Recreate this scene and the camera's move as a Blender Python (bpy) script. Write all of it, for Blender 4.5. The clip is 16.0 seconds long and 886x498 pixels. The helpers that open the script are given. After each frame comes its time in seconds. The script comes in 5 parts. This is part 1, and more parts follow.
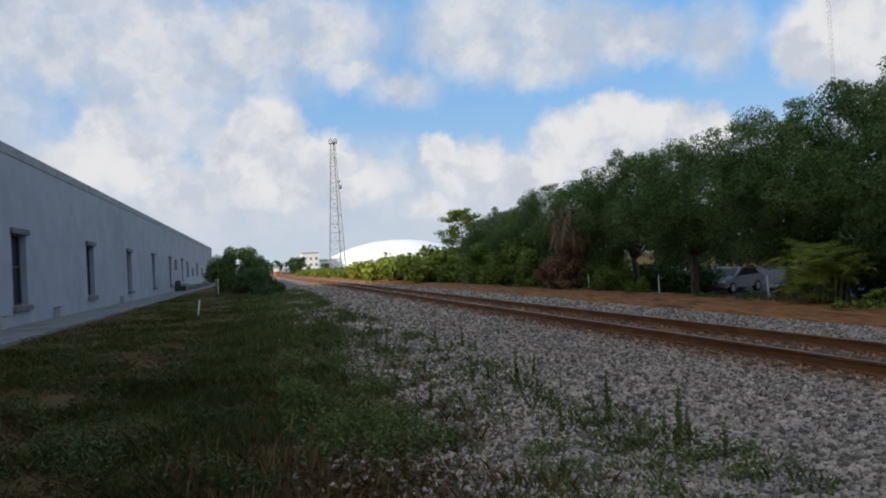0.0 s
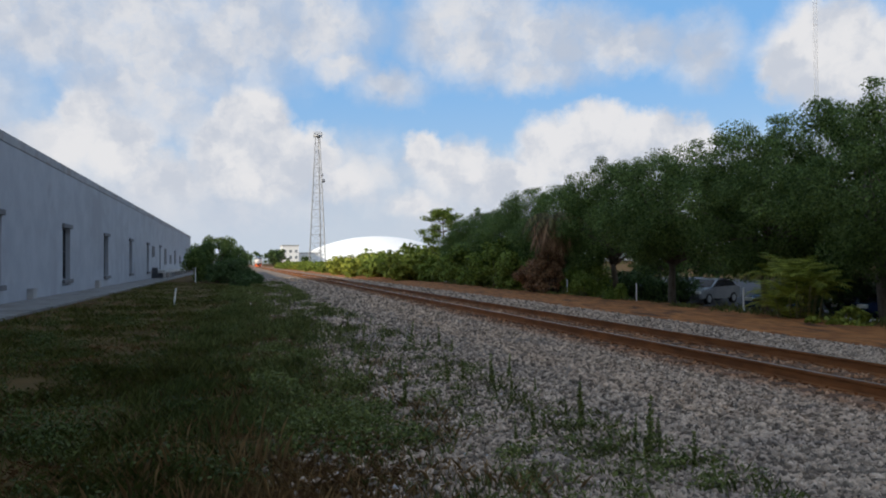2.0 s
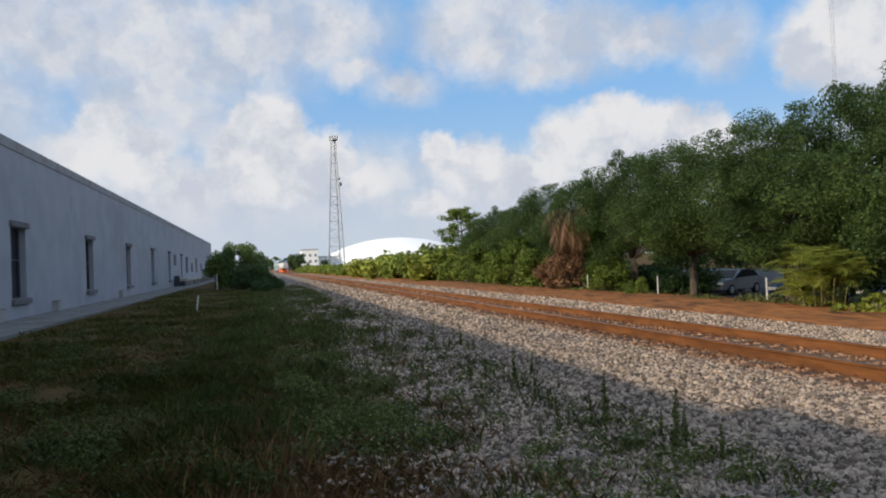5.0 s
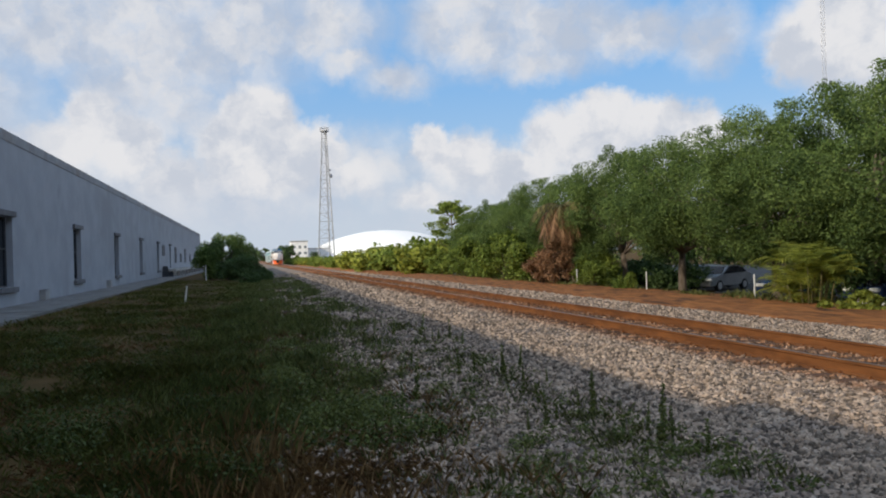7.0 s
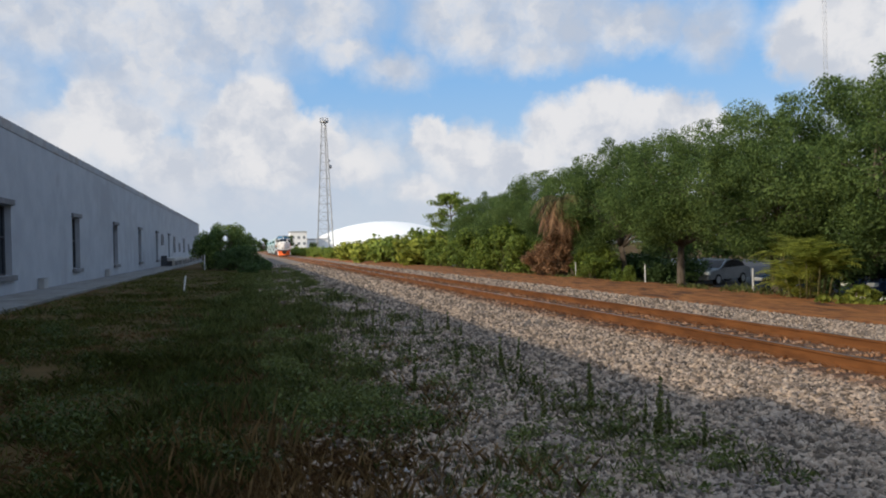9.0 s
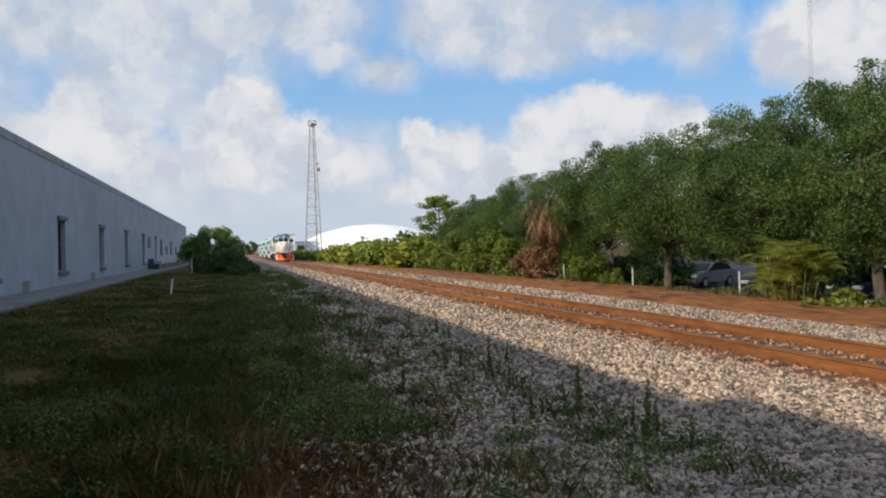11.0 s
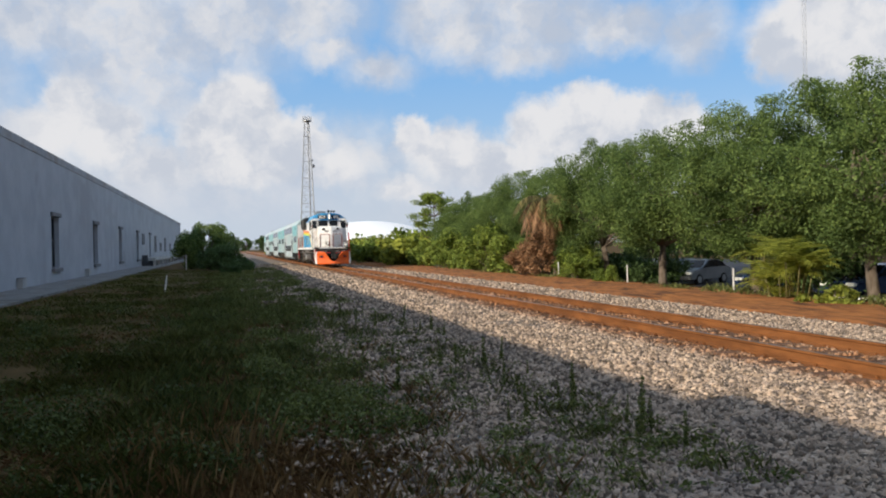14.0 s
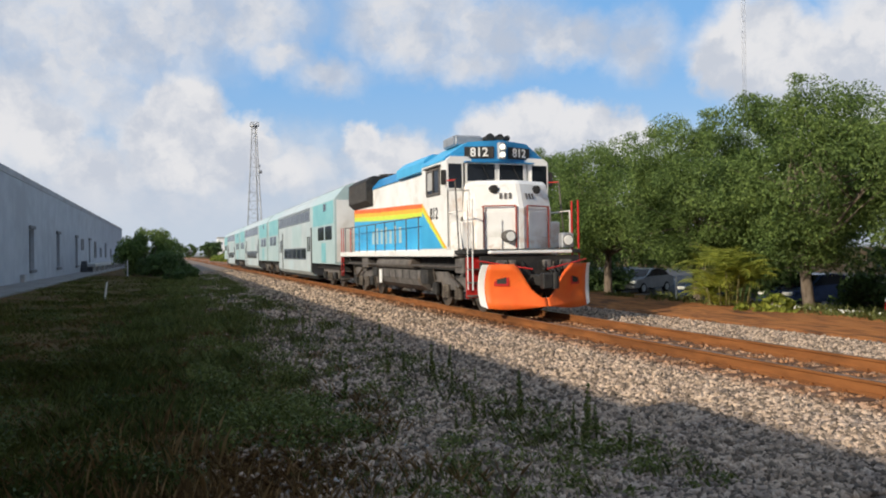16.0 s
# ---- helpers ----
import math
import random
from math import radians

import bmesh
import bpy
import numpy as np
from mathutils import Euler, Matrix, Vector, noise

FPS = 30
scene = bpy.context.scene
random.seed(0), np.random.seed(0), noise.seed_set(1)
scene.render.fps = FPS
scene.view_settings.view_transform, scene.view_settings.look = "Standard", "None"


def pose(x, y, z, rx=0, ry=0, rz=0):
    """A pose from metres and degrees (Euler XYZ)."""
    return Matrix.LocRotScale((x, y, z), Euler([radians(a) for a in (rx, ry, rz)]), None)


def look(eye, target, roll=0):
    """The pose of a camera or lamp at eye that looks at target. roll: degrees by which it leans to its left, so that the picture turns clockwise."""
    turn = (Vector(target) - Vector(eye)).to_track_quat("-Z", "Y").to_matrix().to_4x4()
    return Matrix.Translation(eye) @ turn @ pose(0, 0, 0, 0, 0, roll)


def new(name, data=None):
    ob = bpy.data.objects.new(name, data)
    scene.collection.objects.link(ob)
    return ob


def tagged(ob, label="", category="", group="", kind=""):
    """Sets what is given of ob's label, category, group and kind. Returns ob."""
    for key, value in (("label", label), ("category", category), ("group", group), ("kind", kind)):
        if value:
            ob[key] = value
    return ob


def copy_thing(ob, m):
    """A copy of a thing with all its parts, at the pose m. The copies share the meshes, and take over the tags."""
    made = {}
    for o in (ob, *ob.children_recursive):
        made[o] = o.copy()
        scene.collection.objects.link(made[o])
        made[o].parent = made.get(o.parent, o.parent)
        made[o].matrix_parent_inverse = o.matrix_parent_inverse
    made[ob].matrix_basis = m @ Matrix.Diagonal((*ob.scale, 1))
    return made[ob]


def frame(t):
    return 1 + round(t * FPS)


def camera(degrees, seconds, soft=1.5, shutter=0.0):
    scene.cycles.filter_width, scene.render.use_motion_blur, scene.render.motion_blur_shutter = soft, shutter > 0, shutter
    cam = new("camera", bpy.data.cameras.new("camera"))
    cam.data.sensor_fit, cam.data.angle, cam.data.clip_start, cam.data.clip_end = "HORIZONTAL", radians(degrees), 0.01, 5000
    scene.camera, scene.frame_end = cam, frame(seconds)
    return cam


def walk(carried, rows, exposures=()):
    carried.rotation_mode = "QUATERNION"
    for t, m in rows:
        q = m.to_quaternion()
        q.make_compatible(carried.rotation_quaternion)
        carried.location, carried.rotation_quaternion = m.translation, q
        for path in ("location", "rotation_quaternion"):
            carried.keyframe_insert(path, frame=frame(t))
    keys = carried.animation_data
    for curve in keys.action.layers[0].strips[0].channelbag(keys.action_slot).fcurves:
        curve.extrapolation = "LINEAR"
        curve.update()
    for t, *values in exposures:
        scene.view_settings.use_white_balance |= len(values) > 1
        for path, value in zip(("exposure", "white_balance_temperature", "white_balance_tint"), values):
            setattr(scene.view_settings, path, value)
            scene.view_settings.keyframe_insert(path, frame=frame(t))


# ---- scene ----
# World: x to the right of the line, y along the line, z up; rail heads lie at z = 0.
EYE = (0.0, 0.0, 1.554)
CAM_TURNS = (
    (0, 91.08, 3, -13.55),
    (0.5, 90.76, 2.36, -14.39),
    (1, 91.91, 1.07, -15.71),
    (1.5, 91.06, 0.29, -16.12),
    (2, 90.96, 0.47, -15.05),
    (2.5, 91.01, 0.83, -14.53),
    (3, 91.08, 0.72, -14.52),
    (3.5, 91.11, 1.47, -14.41),
    (3.7, 90.88, 2.32, -13.54),
    (5.8, 90.99, 2.25, -13.82),
    (6, 90.68, 2.18, -14.23),
    (6.5, 90.72, 1.95, -14.36),
    (7, 90.41, 1.7, -14.37),
    (7.5, 89.74, 1.5, -13.7),
    (8, 89.76, 1.55, -13.56),
    (8.5, 89.8, 1.55, -13.97),
    (9, 89.78, 1.25, -14.45),
    (11.5, 90.18, 1.31, -15.38),
    (12, 90.44, 1.38, -15.35),
    (12.5, 90.08, 1.56, -15.04),
    (13, 90.08, 1.41, -15.2),
    (13.5, 89.86, 1.31, -15.32),
    (14, 89.74, 1.18, -15.71),
    (14.5, 89.61, 1.4, -16.16),
    (15, 89.87, 1.37, -16.69),
    (15.5, 90.19, 1.07, -18.28),
    (16, 90.26, 0.8, -19.57),
)
cam = camera(60.5, 16.0, soft=2.0)
walk(cam, [(t, pose(*EYE, a, b, c)) for t, a, b, c in CAM_TURNS])

# ---- light: low sun from behind and to the left, broken cumulus ----
SUN_RUN, SUN_AHEAD = 1.95, 0.85
SUN_WAY = Vector((SUN_RUN, SUN_AHEAD, -1.0)).normalized()
sun_data = bpy.data.lights.new("sun", "SUN")
sun_data.energy, sun_data.angle, sun_data.color = 5.0, radians(0.6), (1.0, 0.895, 0.73)
sun = new("sun", sun_data)
sun.matrix_world = look((0, 0, 40), Vector((0, 0, 40)) + SUN_WAY)
scene.view_settings.exposure = 0.0


class Nodes:
    """Short hand for building node trees."""

    def __init__(self, tree):
        self.tree = tree

    def add(self, kind, inputs=None, **props):
        n = self.tree.nodes.new("ShaderNode" + kind)
        if "operation" in props:
            n.operation = props["operation"]
        if "use_clamp" in props:
            n.use_clamp = props["use_clamp"]
        if "data_type" in props:
            n.data_type = props["data_type"]
        if "blend_type" in props:
            n.blend_type = props["blend_type"]
        if "interpolation_type" in props:
            n.interpolation_type = props["interpolation_type"]
        for k, v in (inputs or {}).items():
            if isinstance(v, bpy.types.NodeSocket):
                self.tree.links.new(v, n.inputs[k])
            else:
                n.inputs[k].default_value = v
        return n

    def math(self, op, a, b=0.0, c=0.0, clamp=False):
        return self.add("Math", {0: a, 1: b, 2: c}, operation=op, use_clamp=clamp).outputs[0]

    def mix(self, f, a, b, blend="MIX"):
        n = self.add("Mix", {0: f, 6: a, 7: b}, data_type="RGBA", blend_type=blend)
        return n.outputs[2]

    def noise(self, vec, scale, detail=4.0, rough=0.55, dist=0.0):
        return self.add("TexNoise", {"Vector": vec, "Scale": scale, "Detail": detail, "Roughness": rough, "Distortion": dist}).outputs[0]

    def ramp(self, f, lo, hi, a=0.0, b=1.0):
        return self.add("MapRange", {0: f, 1: lo, 2: hi, 3: a, 4: b}, interpolation_type="SMOOTHSTEP").outputs[0]


def make_world():
    world = bpy.data.worlds.new("sky")
    scene.world = world
    world.use_nodes = True
    tree = world.node_tree
    tree.nodes.clear()
    N = Nodes(tree)
    sky = N.add("TexSky")
    sky.sky_type, sky.sun_disc = "NISHITA", False
    sky.sun_elevation, sky.sun_rotation = math.asin(-SUN_WAY.z), math.atan2(-SUN_WAY.x, -SUN_WAY.y)
    sky.air_density, sky.dust_density, sky.ozone_density = 1.0, 0.6, 2.0
    way = N.add("TexCoord").outputs["Generated"]
    xyz = N.add("SeparateXYZ", {0: way})
    az = N.math("DEGREES", N.math("ARCTAN2", xyz.outputs[0], xyz.outputs[1]))
    el = N.math("DEGREES", N.math("ARCSINE", xyz.outputs[2]))
    ae = N.add("CombineXYZ", {0: az, 1: el, 2: 0.0}).outputs[0]
    # billowing edges
    wob = N.add("TexNoise", {"Vector": ae, "Scale": 0.62, "Detail": 7.0, "Roughness": 0.6}).outputs[1]
    wob = N.add("VectorMath", {0: wob, 1: (0.5, 0.5, 0.5)}, operation="SUBTRACT").outputs[0]
    wob = N.add("VectorMath", {0: wob, 3: 2.4}, operation="SCALE").outputs[0]
    p = N.add("VectorMath", {0: ae, 1: wob}, operation="ADD").outputs[0]

    def blob(a, e, ra, re, hard):
        v = N.add("VectorMath", {0: p, 1: (a, e, 0)}, operation="SUBTRACT").outputs[0]
        v = N.add("VectorMath", {0: v, 1: (1 / ra, 1 / re, 0)}, operation="MULTIPLY").outputs[0]
        d = N.add("VectorMath", {0: v}, operation="LENGTH").outputs["Value"]
        return N.ramp(d, 1.0 + hard, 1.0 - hard)

    def gather(rows):
        total = None
        for r in rows:
            b = blob(*r)
            total = b if total is None else N.math("MAXIMUM", total, b)
        return total

    # heaped white cumulus, and the softer grey-white sheets overhead and low down
    heaps = gather([(0.9, 9.7, 3.1, 3.1, 0.22), (-0.9, 8.3, 2.9, 2.6, 0.3), (2.9, 8.5, 2.3, 2.1, 0.3), (5.4, 7.8, 2, 2.1, 0.3), (1.4, 6.3, 4.6, 1.5, 0.35),
                    (-10, 9.8, 2, 2.2, 0.3), (-8.1, 8.3, 2.9, 2.4, 0.35), (-11.4, 8, 2.3, 1.9, 0.5), (-5, 6.2, 2.4, 1.7, 0.5), (13.8, 8.2, 1.8, 1.5, 0.3),
                    (15.9, 7.1, 3.4, 1.9, 0.4), (26.5, 9.5, 3.1, 2.2, 0.22), (23.8, 8.3, 3.4, 2.4, 0.3), (30.5, 8.7, 3.3, 2.1, 0.25), (28.1, 7, 6.2, 2.4, 0.35),
                    (33.4, 8.3, 1.8, 1.8, 0.35), (20.1, 6.3, 4.7, 1.7, 0.5), (42.1, 13.6, 4.2, 3.6, 0.3), (45.3, 12, 3.3, 3.8, 0.3),
                    (39.5, 12.7, 1.8, 1.9, 0.4), (49.6, 12.4, 4.2, 5.1, 0.4), (7.4, 6, 2.5, 1.3, 0.5), (12.9, 4.4, 1.7, 0.9, 0.6)])
    sheets = gather([(-4.0, 15.2, 8.5, 3.4, 0.6), (11.2, 13.2, 2.4, 1.2, 0.9), (-9.8, 16.9, 12.8, 3.2, 0.45), (2.8, 17, 7.9, 3, 0.45), (-7, 13.5, 5.2, 3.8, 0.6), (-4.5, 11.3, 2.8, 2.6, 0.7), (17.5, 17, 5.6, 3.4, 0.45),
                    (23, 16.2, 6.3, 2.4, 0.5), (29.1, 15.3, 3.9, 1.7, 0.6), (34.2, 14.6, 2.4, 2.1, 0.7), (21.6, 14.1, 5.1, 1.3, 0.8), (7.6, 14.4, 2.5, 1.2, 0.8),
                    (-14.4, 8.1, 4.1, 1.9, 0.6), (-3.5, 4.6, 13.4, 2.6, 0.6), (9.1, 6.2, 3.8, 2.6, 0.8), (20.1, 4, 11.1, 2.6, 0.6), (34.3, 5.2, 10.5, 3, 0.6),
                    (46.5, 6.9, 5.8, 3.4, 0.7), (-12.9, 16.2, 7.6, 3.8, 0.5), (-20.9, 11.9, 7.6, 6.8, 0.6)])
    # the rest of the sky carries the same broken cloud
    wide = N.ramp(N.noise(way, 2.6, 6.0, 0.6), 0.38, 0.58)
    outside = N.math("MAXIMUM", N.ramp(el, 17.5, 26.0), N.math("MAXIMUM", N.ramp(az, 47.0, 58.0), N.ramp(az, -17.0, -26.0)))
    wide = N.math("MULTIPLY", wide, outside)
    tatter = N.ramp(N.noise(p, 0.42, 7.0, 0.62), 0.30, 0.60, 0.78, 1.0)
    sheet_a = N.math("MULTIPLY", N.math("MAXIMUM", sheets, wide), tatter)
    grain = N.noise(p, 0.24, 5.0, 0.55)
    shade = N.ramp(N.noise(p, 0.22, 5.0, 0.55), 0.35, 0.65)
    blue = N.mix(N.ramp(el, 0.0, 16.0), (0.50, 0.65, 0.82, 1), (0.22, 0.50, 0.91, 1))
    nishita = N.add("VectorMath", {0: sky.outputs[0], 3: 0.10}, operation="SCALE").outputs[0]
    base = N.mix(0.75, nishita, blue)
    sheet_c = N.mix(shade, (0.485, 0.55, 0.665, 1), (0.71, 0.725, 0.765, 1))
    heap_c = N.mix(N.ramp(grain, 0.36, 0.60), (0.57, 0.61, 0.69, 1), (0.785, 0.785, 0.805, 1))
    c = N.mix(sheet_a, base, sheet_c)
    c = N.mix(N.ramp(el, 8.0, 1.0, 0.0, 0.75), c, (0.575, 0.63, 0.725, 1))
    c = N.mix(heaps, c, heap_c)
    ground = N.mix(N.ramp(el, -0.3, 0.6), (0.16, 0.16, 0.13, 1), c)
    bg = N.add("Background", {0: ground, 1: 1.0})
    out = N.add("OutputWorld")
    tree.links.new(bg.outputs[0], out.inputs[0])


make_world()


# ---- materials ----
def material(name, a, b, scale=3.0, rough=0.8, metal=0.0, bump=0.0, bump_scale=40.0, c=None, c_scale=0.6, spec=0.3, island=0.0, obj=0.0, stretch=(1, 1, 1), rough_var=0.0, stain=False):
    """Two tones at one scale, a third in broad patches, fine relief."""
    m = bpy.data.materials.new(name)
    m.use_nodes = True
    tree = m.node_tree
    N = Nodes(tree)
    shader = tree.nodes["Principled BSDF"]
    pos = N.add("NewGeometry").outputs["Position"] if obj == 0 else N.add("TexCoord").outputs["Object"]
    v = N.add("VectorMath", {0: pos, 1: stretch}, operation="MULTIPLY").outputs[0]
    f = N.ramp(N.noise(v, scale, 5.0, 0.6), 0.3, 0.7)
    col = N.mix(f, (*a, 1), (*b, 1))
    if c:
        col = N.mix(N.ramp(N.noise(v, c_scale, 4.0, 0.6, 0.6), 0.5, 0.68), col, (*c, 1))
    if stain:
        # rust washed off the rails onto the stones between and beside them
        off = N.math("ABSOLUTE", N.math("SUBTRACT", N.add("SeparateXYZ", {0: pos}).outputs[0], 8.378))
        k = N.math("MULTIPLY", N.ramp(off, 1.75, 1.15), N.ramp(N.noise(pos, 2.3, 4.0), 0.25, 0.6, 0.35, 0.9))
        col = N.mix(k, col, (0.25, 0.115, 0.050, 1))
    if island:
        r = N.add("NewGeometry").outputs["Random Per Island"]
        k = N.ramp(r, 0.0, 1.0, 1.0 - island, 1.0 + island)
        col = N.add("VectorMath", {0: col, 3: k}, operation="SCALE").outputs[0]
    if obj > 0:
        r = N.add("ObjectInfo").outputs["Random"]
        k = N.ramp(r, 0.0, 1.0, 1.0 - obj, 1.0 + obj)
        col = N.add("VectorMath", {0: col, 3: k}, operation="SCALE").outputs[0]
    tree.links.new(col, shader.inputs["Base Color"])
    shader.inputs["Metallic"].default_value = metal
    shader.inputs["Specular IOR Level"].default_value = spec
    if rough_var:
        tree.links.new(N.ramp(N.noise(v, scale * 1.7, 4.0), 0.3, 0.7, rough - rough_var, rough + rough_var), shader.inputs["Roughness"])
    else:
        shader.inputs["Roughness"].default_value = rough
    if bump:
        h = N.noise(v, bump_scale, 5.0, 0.6)
        bn = N.add("Bump", {"Strength": bump, "Distance": 0.02, "Height": h})
        tree.links.new(bn.outputs[0], shader.inputs["Normal"])
    return m


def leaf_material(name, a, b, trans=0.25, var=0.35):
    m = bpy.data.materials.new(name)
    m.use_nodes = True
    tree = m.node_tree
    N = Nodes(tree)
    shader = tree.nodes["Principled BSDF"]
    r = N.add("NewGeometry").outputs["Random Per Island"]
    pos = N.add("NewGeometry").outputs["Position"]
    f = N.math("ADD", N.math("MULTIPLY", r, 0.6), N.math("MULTIPLY", N.ramp(N.noise(pos, 0.5, 3.0), 0.3, 0.7), 0.4))
    col = N.mix(f, (*a, 1), (*b, 1))
    k = N.ramp(r, 0.0, 1.0, 1.0 - var, 1.0 + var)
    col = N.add("VectorMath", {0: col, 3: k}, operation="SCALE").outputs[0]
    tree.links.new(col, shader.inputs["Base Color"])
    shader.inputs["Roughness"].default_value = 0.6
    shader.inputs["Specular IOR Level"].default_value = 0.25
    t = N.add("BsdfTranslucent", {0: col})
    mx = N.add("MixShader", {0: trans})
    tree.links.new(shader.outputs[0], mx.inputs[1])
    tree.links.new(t.outputs[0], mx.inputs[2])
    tree.links.new(mx.outputs[0], tree.nodes["Material Output"].inputs[0])
    return m


M = {}
# the white wall's shade is partly put into this grey-blue base
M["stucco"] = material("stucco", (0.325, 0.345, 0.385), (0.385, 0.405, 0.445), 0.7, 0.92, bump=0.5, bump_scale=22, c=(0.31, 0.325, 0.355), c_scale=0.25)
M["coping"] = material("weathered_coping", (0.29, 0.295, 0.315), (0.37, 0.375, 0.395), 1.4, 0.9, bump=0.4, c=(0.28, 0.26, 0.25), c_scale=0.5)
M["dark_trim"] = material("dark_trim", (0.11, 0.11, 0.12), (0.18, 0.18, 0.19), 2.0, 0.85, bump=0.2)
# darker copy of the concrete: the pavement's shade is put into its colour
M["shaded_concrete"] = material("shaded_concrete", (0.150, 0.146, 0.144), (0.215, 0.208, 0.203), 1.6, 0.92, bump=0.4, c=(0.15, 0.14, 0.125), c_scale=0.4)
M["concrete"] = material("concrete", (0.33, 0.33, 0.33), (0.45, 0.44, 0.42), 1.6, 0.9, bump=0.4, c=(0.26, 0.25, 0.23), c_scale=0.4)
M["glass"] = material("dark_glass", (0.010, 0.013, 0.018), (0.02, 0.024, 0.032), 0.8, 0.12, spec=0.22)
M["frame_dark"] = material("dark_frame", (0.04, 0.045, 0.055), (0.07, 0.075, 0.085), 5, 0.5)
M["soil"] = material("soil", (0.058, 0.039, 0.014), (0.105, 0.066, 0.026), 1.1, 0.95, bump=0.6, bump_scale=9, c=(0.105, 0.072, 0.038), c_scale=0.35, spec=0.05)
M["ballast"] = material("ballast_bed", (0.135, 0.102, 0.080), (0.24, 0.186, 0.142), 14, 0.95, stain=True, bump=1.0, bump_scale=22, c=(0.19, 0.152, 0.125), c_scale=0.5)
M["stone"] = material("ballast_stone", (0.270, 0.200, 0.148), (0.425, 0.320, 0.235), 6, 0.92, island=0.68, stain=True, c=(0.30, 0.23, 0.18), c_scale=0.9)
M["dirt"] = material("rust_brown_dirt", (0.17, 0.060, 0.018), (0.43, 0.168, 0.047), 2.9, 0.95, bump=1.0, bump_scale=14, c=(0.085, 0.035, 0.014), c_scale=1.1, stretch=(1.8, 0.45, 1))
M["rust"] = material("rusty_rail", (0.155, 0.060, 0.020), (0.28, 0.110, 0.035), 5, 0.75, 0.2, bump=0.3, stretch=(1, 0.25, 1))
M["railtop"] = material("rail_head", (0.24, 0.17, 0.12), (0.36, 0.28, 0.22), 6, 0.38, 0.8, stretch=(1, 0.1, 1))
M["tie"] = material("creosote_tie", (0.085, 0.045, 0.025), (0.17, 0.085, 0.045), 9, 0.9, bump=0.6, bump_scale=30, obj=0.3, stretch=(0.3, 2, 2))
M["asphalt"] = material("asphalt", (0.045, 0.045, 0.048), (0.065, 0.063, 0.062), 12, 0.9, bump=0.3)
M["bark"] = material("bark", (0.10, 0.075, 0.055), (0.20, 0.16, 0.125), 7, 0.95, bump=0.9, bump_scale=18, stretch=(1, 1, 0.25))
M["cane"] = material("palm_cane", (0.14, 0.13, 0.05), (0.26, 0.22, 0.09), 8, 0.7, stretch=(1, 1, 3))
M["leaf_oak"] = leaf_material("oak_leaf", (0.070, 0.125, 0.036), (0.185, 0.250, 0.066), 0.36)
M["leaf_dark"] = leaf_material("dark_leaf", (0.045, 0.085, 0.028), (0.095, 0.145, 0.045), 0.3)
M["leaf_lime"] = leaf_material("sunny_leaf", (0.17, 0.215, 0.032), (0.36, 0.37, 0.062), 0.4)
M["leaf_weed"] = leaf_material("weed_leaf", (0.085, 0.116, 0.026), (0.19, 0.205, 0.056), 0.28, 0.25)
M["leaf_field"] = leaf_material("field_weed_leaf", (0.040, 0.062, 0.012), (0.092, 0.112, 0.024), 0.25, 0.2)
M["leaf_hedge"] = leaf_material("hedge_leaf", (0.11, 0.175, 0.028), (0.25, 0.30, 0.055), 0.32)
M["frond_dead"] = leaf_material("dead_frond", (0.22, 0.122, 0.062), (0.38, 0.22, 0.118), 0.3)
M["frond_old"] = leaf_material("fading_frond", (0.10, 0.095, 0.035), (0.19, 0.16, 0.06), 0.25)
M["grass"] = leaf_material("grass_blade", (0.115, 0.155, 0.040), (0.24, 0.25, 0.085), 0.25, 0.25)
# darker copy of the grass blade, the field's shade put into its colour
M["grass_shaded"] = leaf_material("shaded_grass_blade", (0.076, 0.098, 0.021), (0.165, 0.162, 0.042), 0.25, 0.2)
M["thatch"] = leaf_material("brown_thatch", (0.165, 0.088, 0.036), (0.30, 0.165, 0.074), 0.15, 0.2)
M["grass_dry"] = leaf_material("dry_grass_blade", (0.26, 0.150, 0.062), (0.44, 0.28, 0.125), 0.2)
M["white"] = material("white_paint", (0.74, 0.73, 0.71), (0.83, 0.82, 0.80), 1.2, 0.45, c=(0.66, 0.64, 0.60), c_scale=0.8, obj=0.01)
M["blue"] = material("blue_paint", (0.02, 0.19, 0.43), (0.03, 0.25, 0.52), 1.2, 0.4, c=(0.02, 0.15, 0.34), c_scale=0.7, obj=0.01)
M["sky_blue"] = material("sky_blue_paint", (0.045, 0.33, 0.62), (0.06, 0.40, 0.68), 1.2, 0.4, obj=0.01)
M["orange"] = material("orange_paint", (0.78, 0.115, 0.02), (0.85, 0.165, 0.03), 1.6, 0.5, c=(0.62, 0.12, 0.03), c_scale=1.0, obj=0.01)
M["stripe_red"] = material("stripe_orange", (0.80, 0.13, 0.03), (0.86, 0.18, 0.04), 2, 0.45, obj=0.01)
M["stripe_amber"] = material("stripe_amber", (0.85, 0.42, 0.04), (0.88, 0.48, 0.05), 2, 0.45, obj=0.01)
M["stripe_lime"] = material("stripe_lime", (0.55, 0.68, 0.06), (0.62, 0.72, 0.08), 2, 0.45, obj=0.01)
M["black"] = material("grimy_black", (0.018, 0.018, 0.019), (0.045, 0.042, 0.038), 4, 0.7, bump=0.3, obj=0.05)
M["grey"] = material("grey_underframe", (0.075, 0.068, 0.064), (0.16, 0.147, 0.138), 3, 0.75, bump=0.2, c=(0.13, 0.095, 0.07), obj=0.05)
M["steel"] = material("wheel_steel", (0.12, 0.10, 0.085), (0.22, 0.19, 0.16), 5, 0.5, 0.7, obj=0.05)
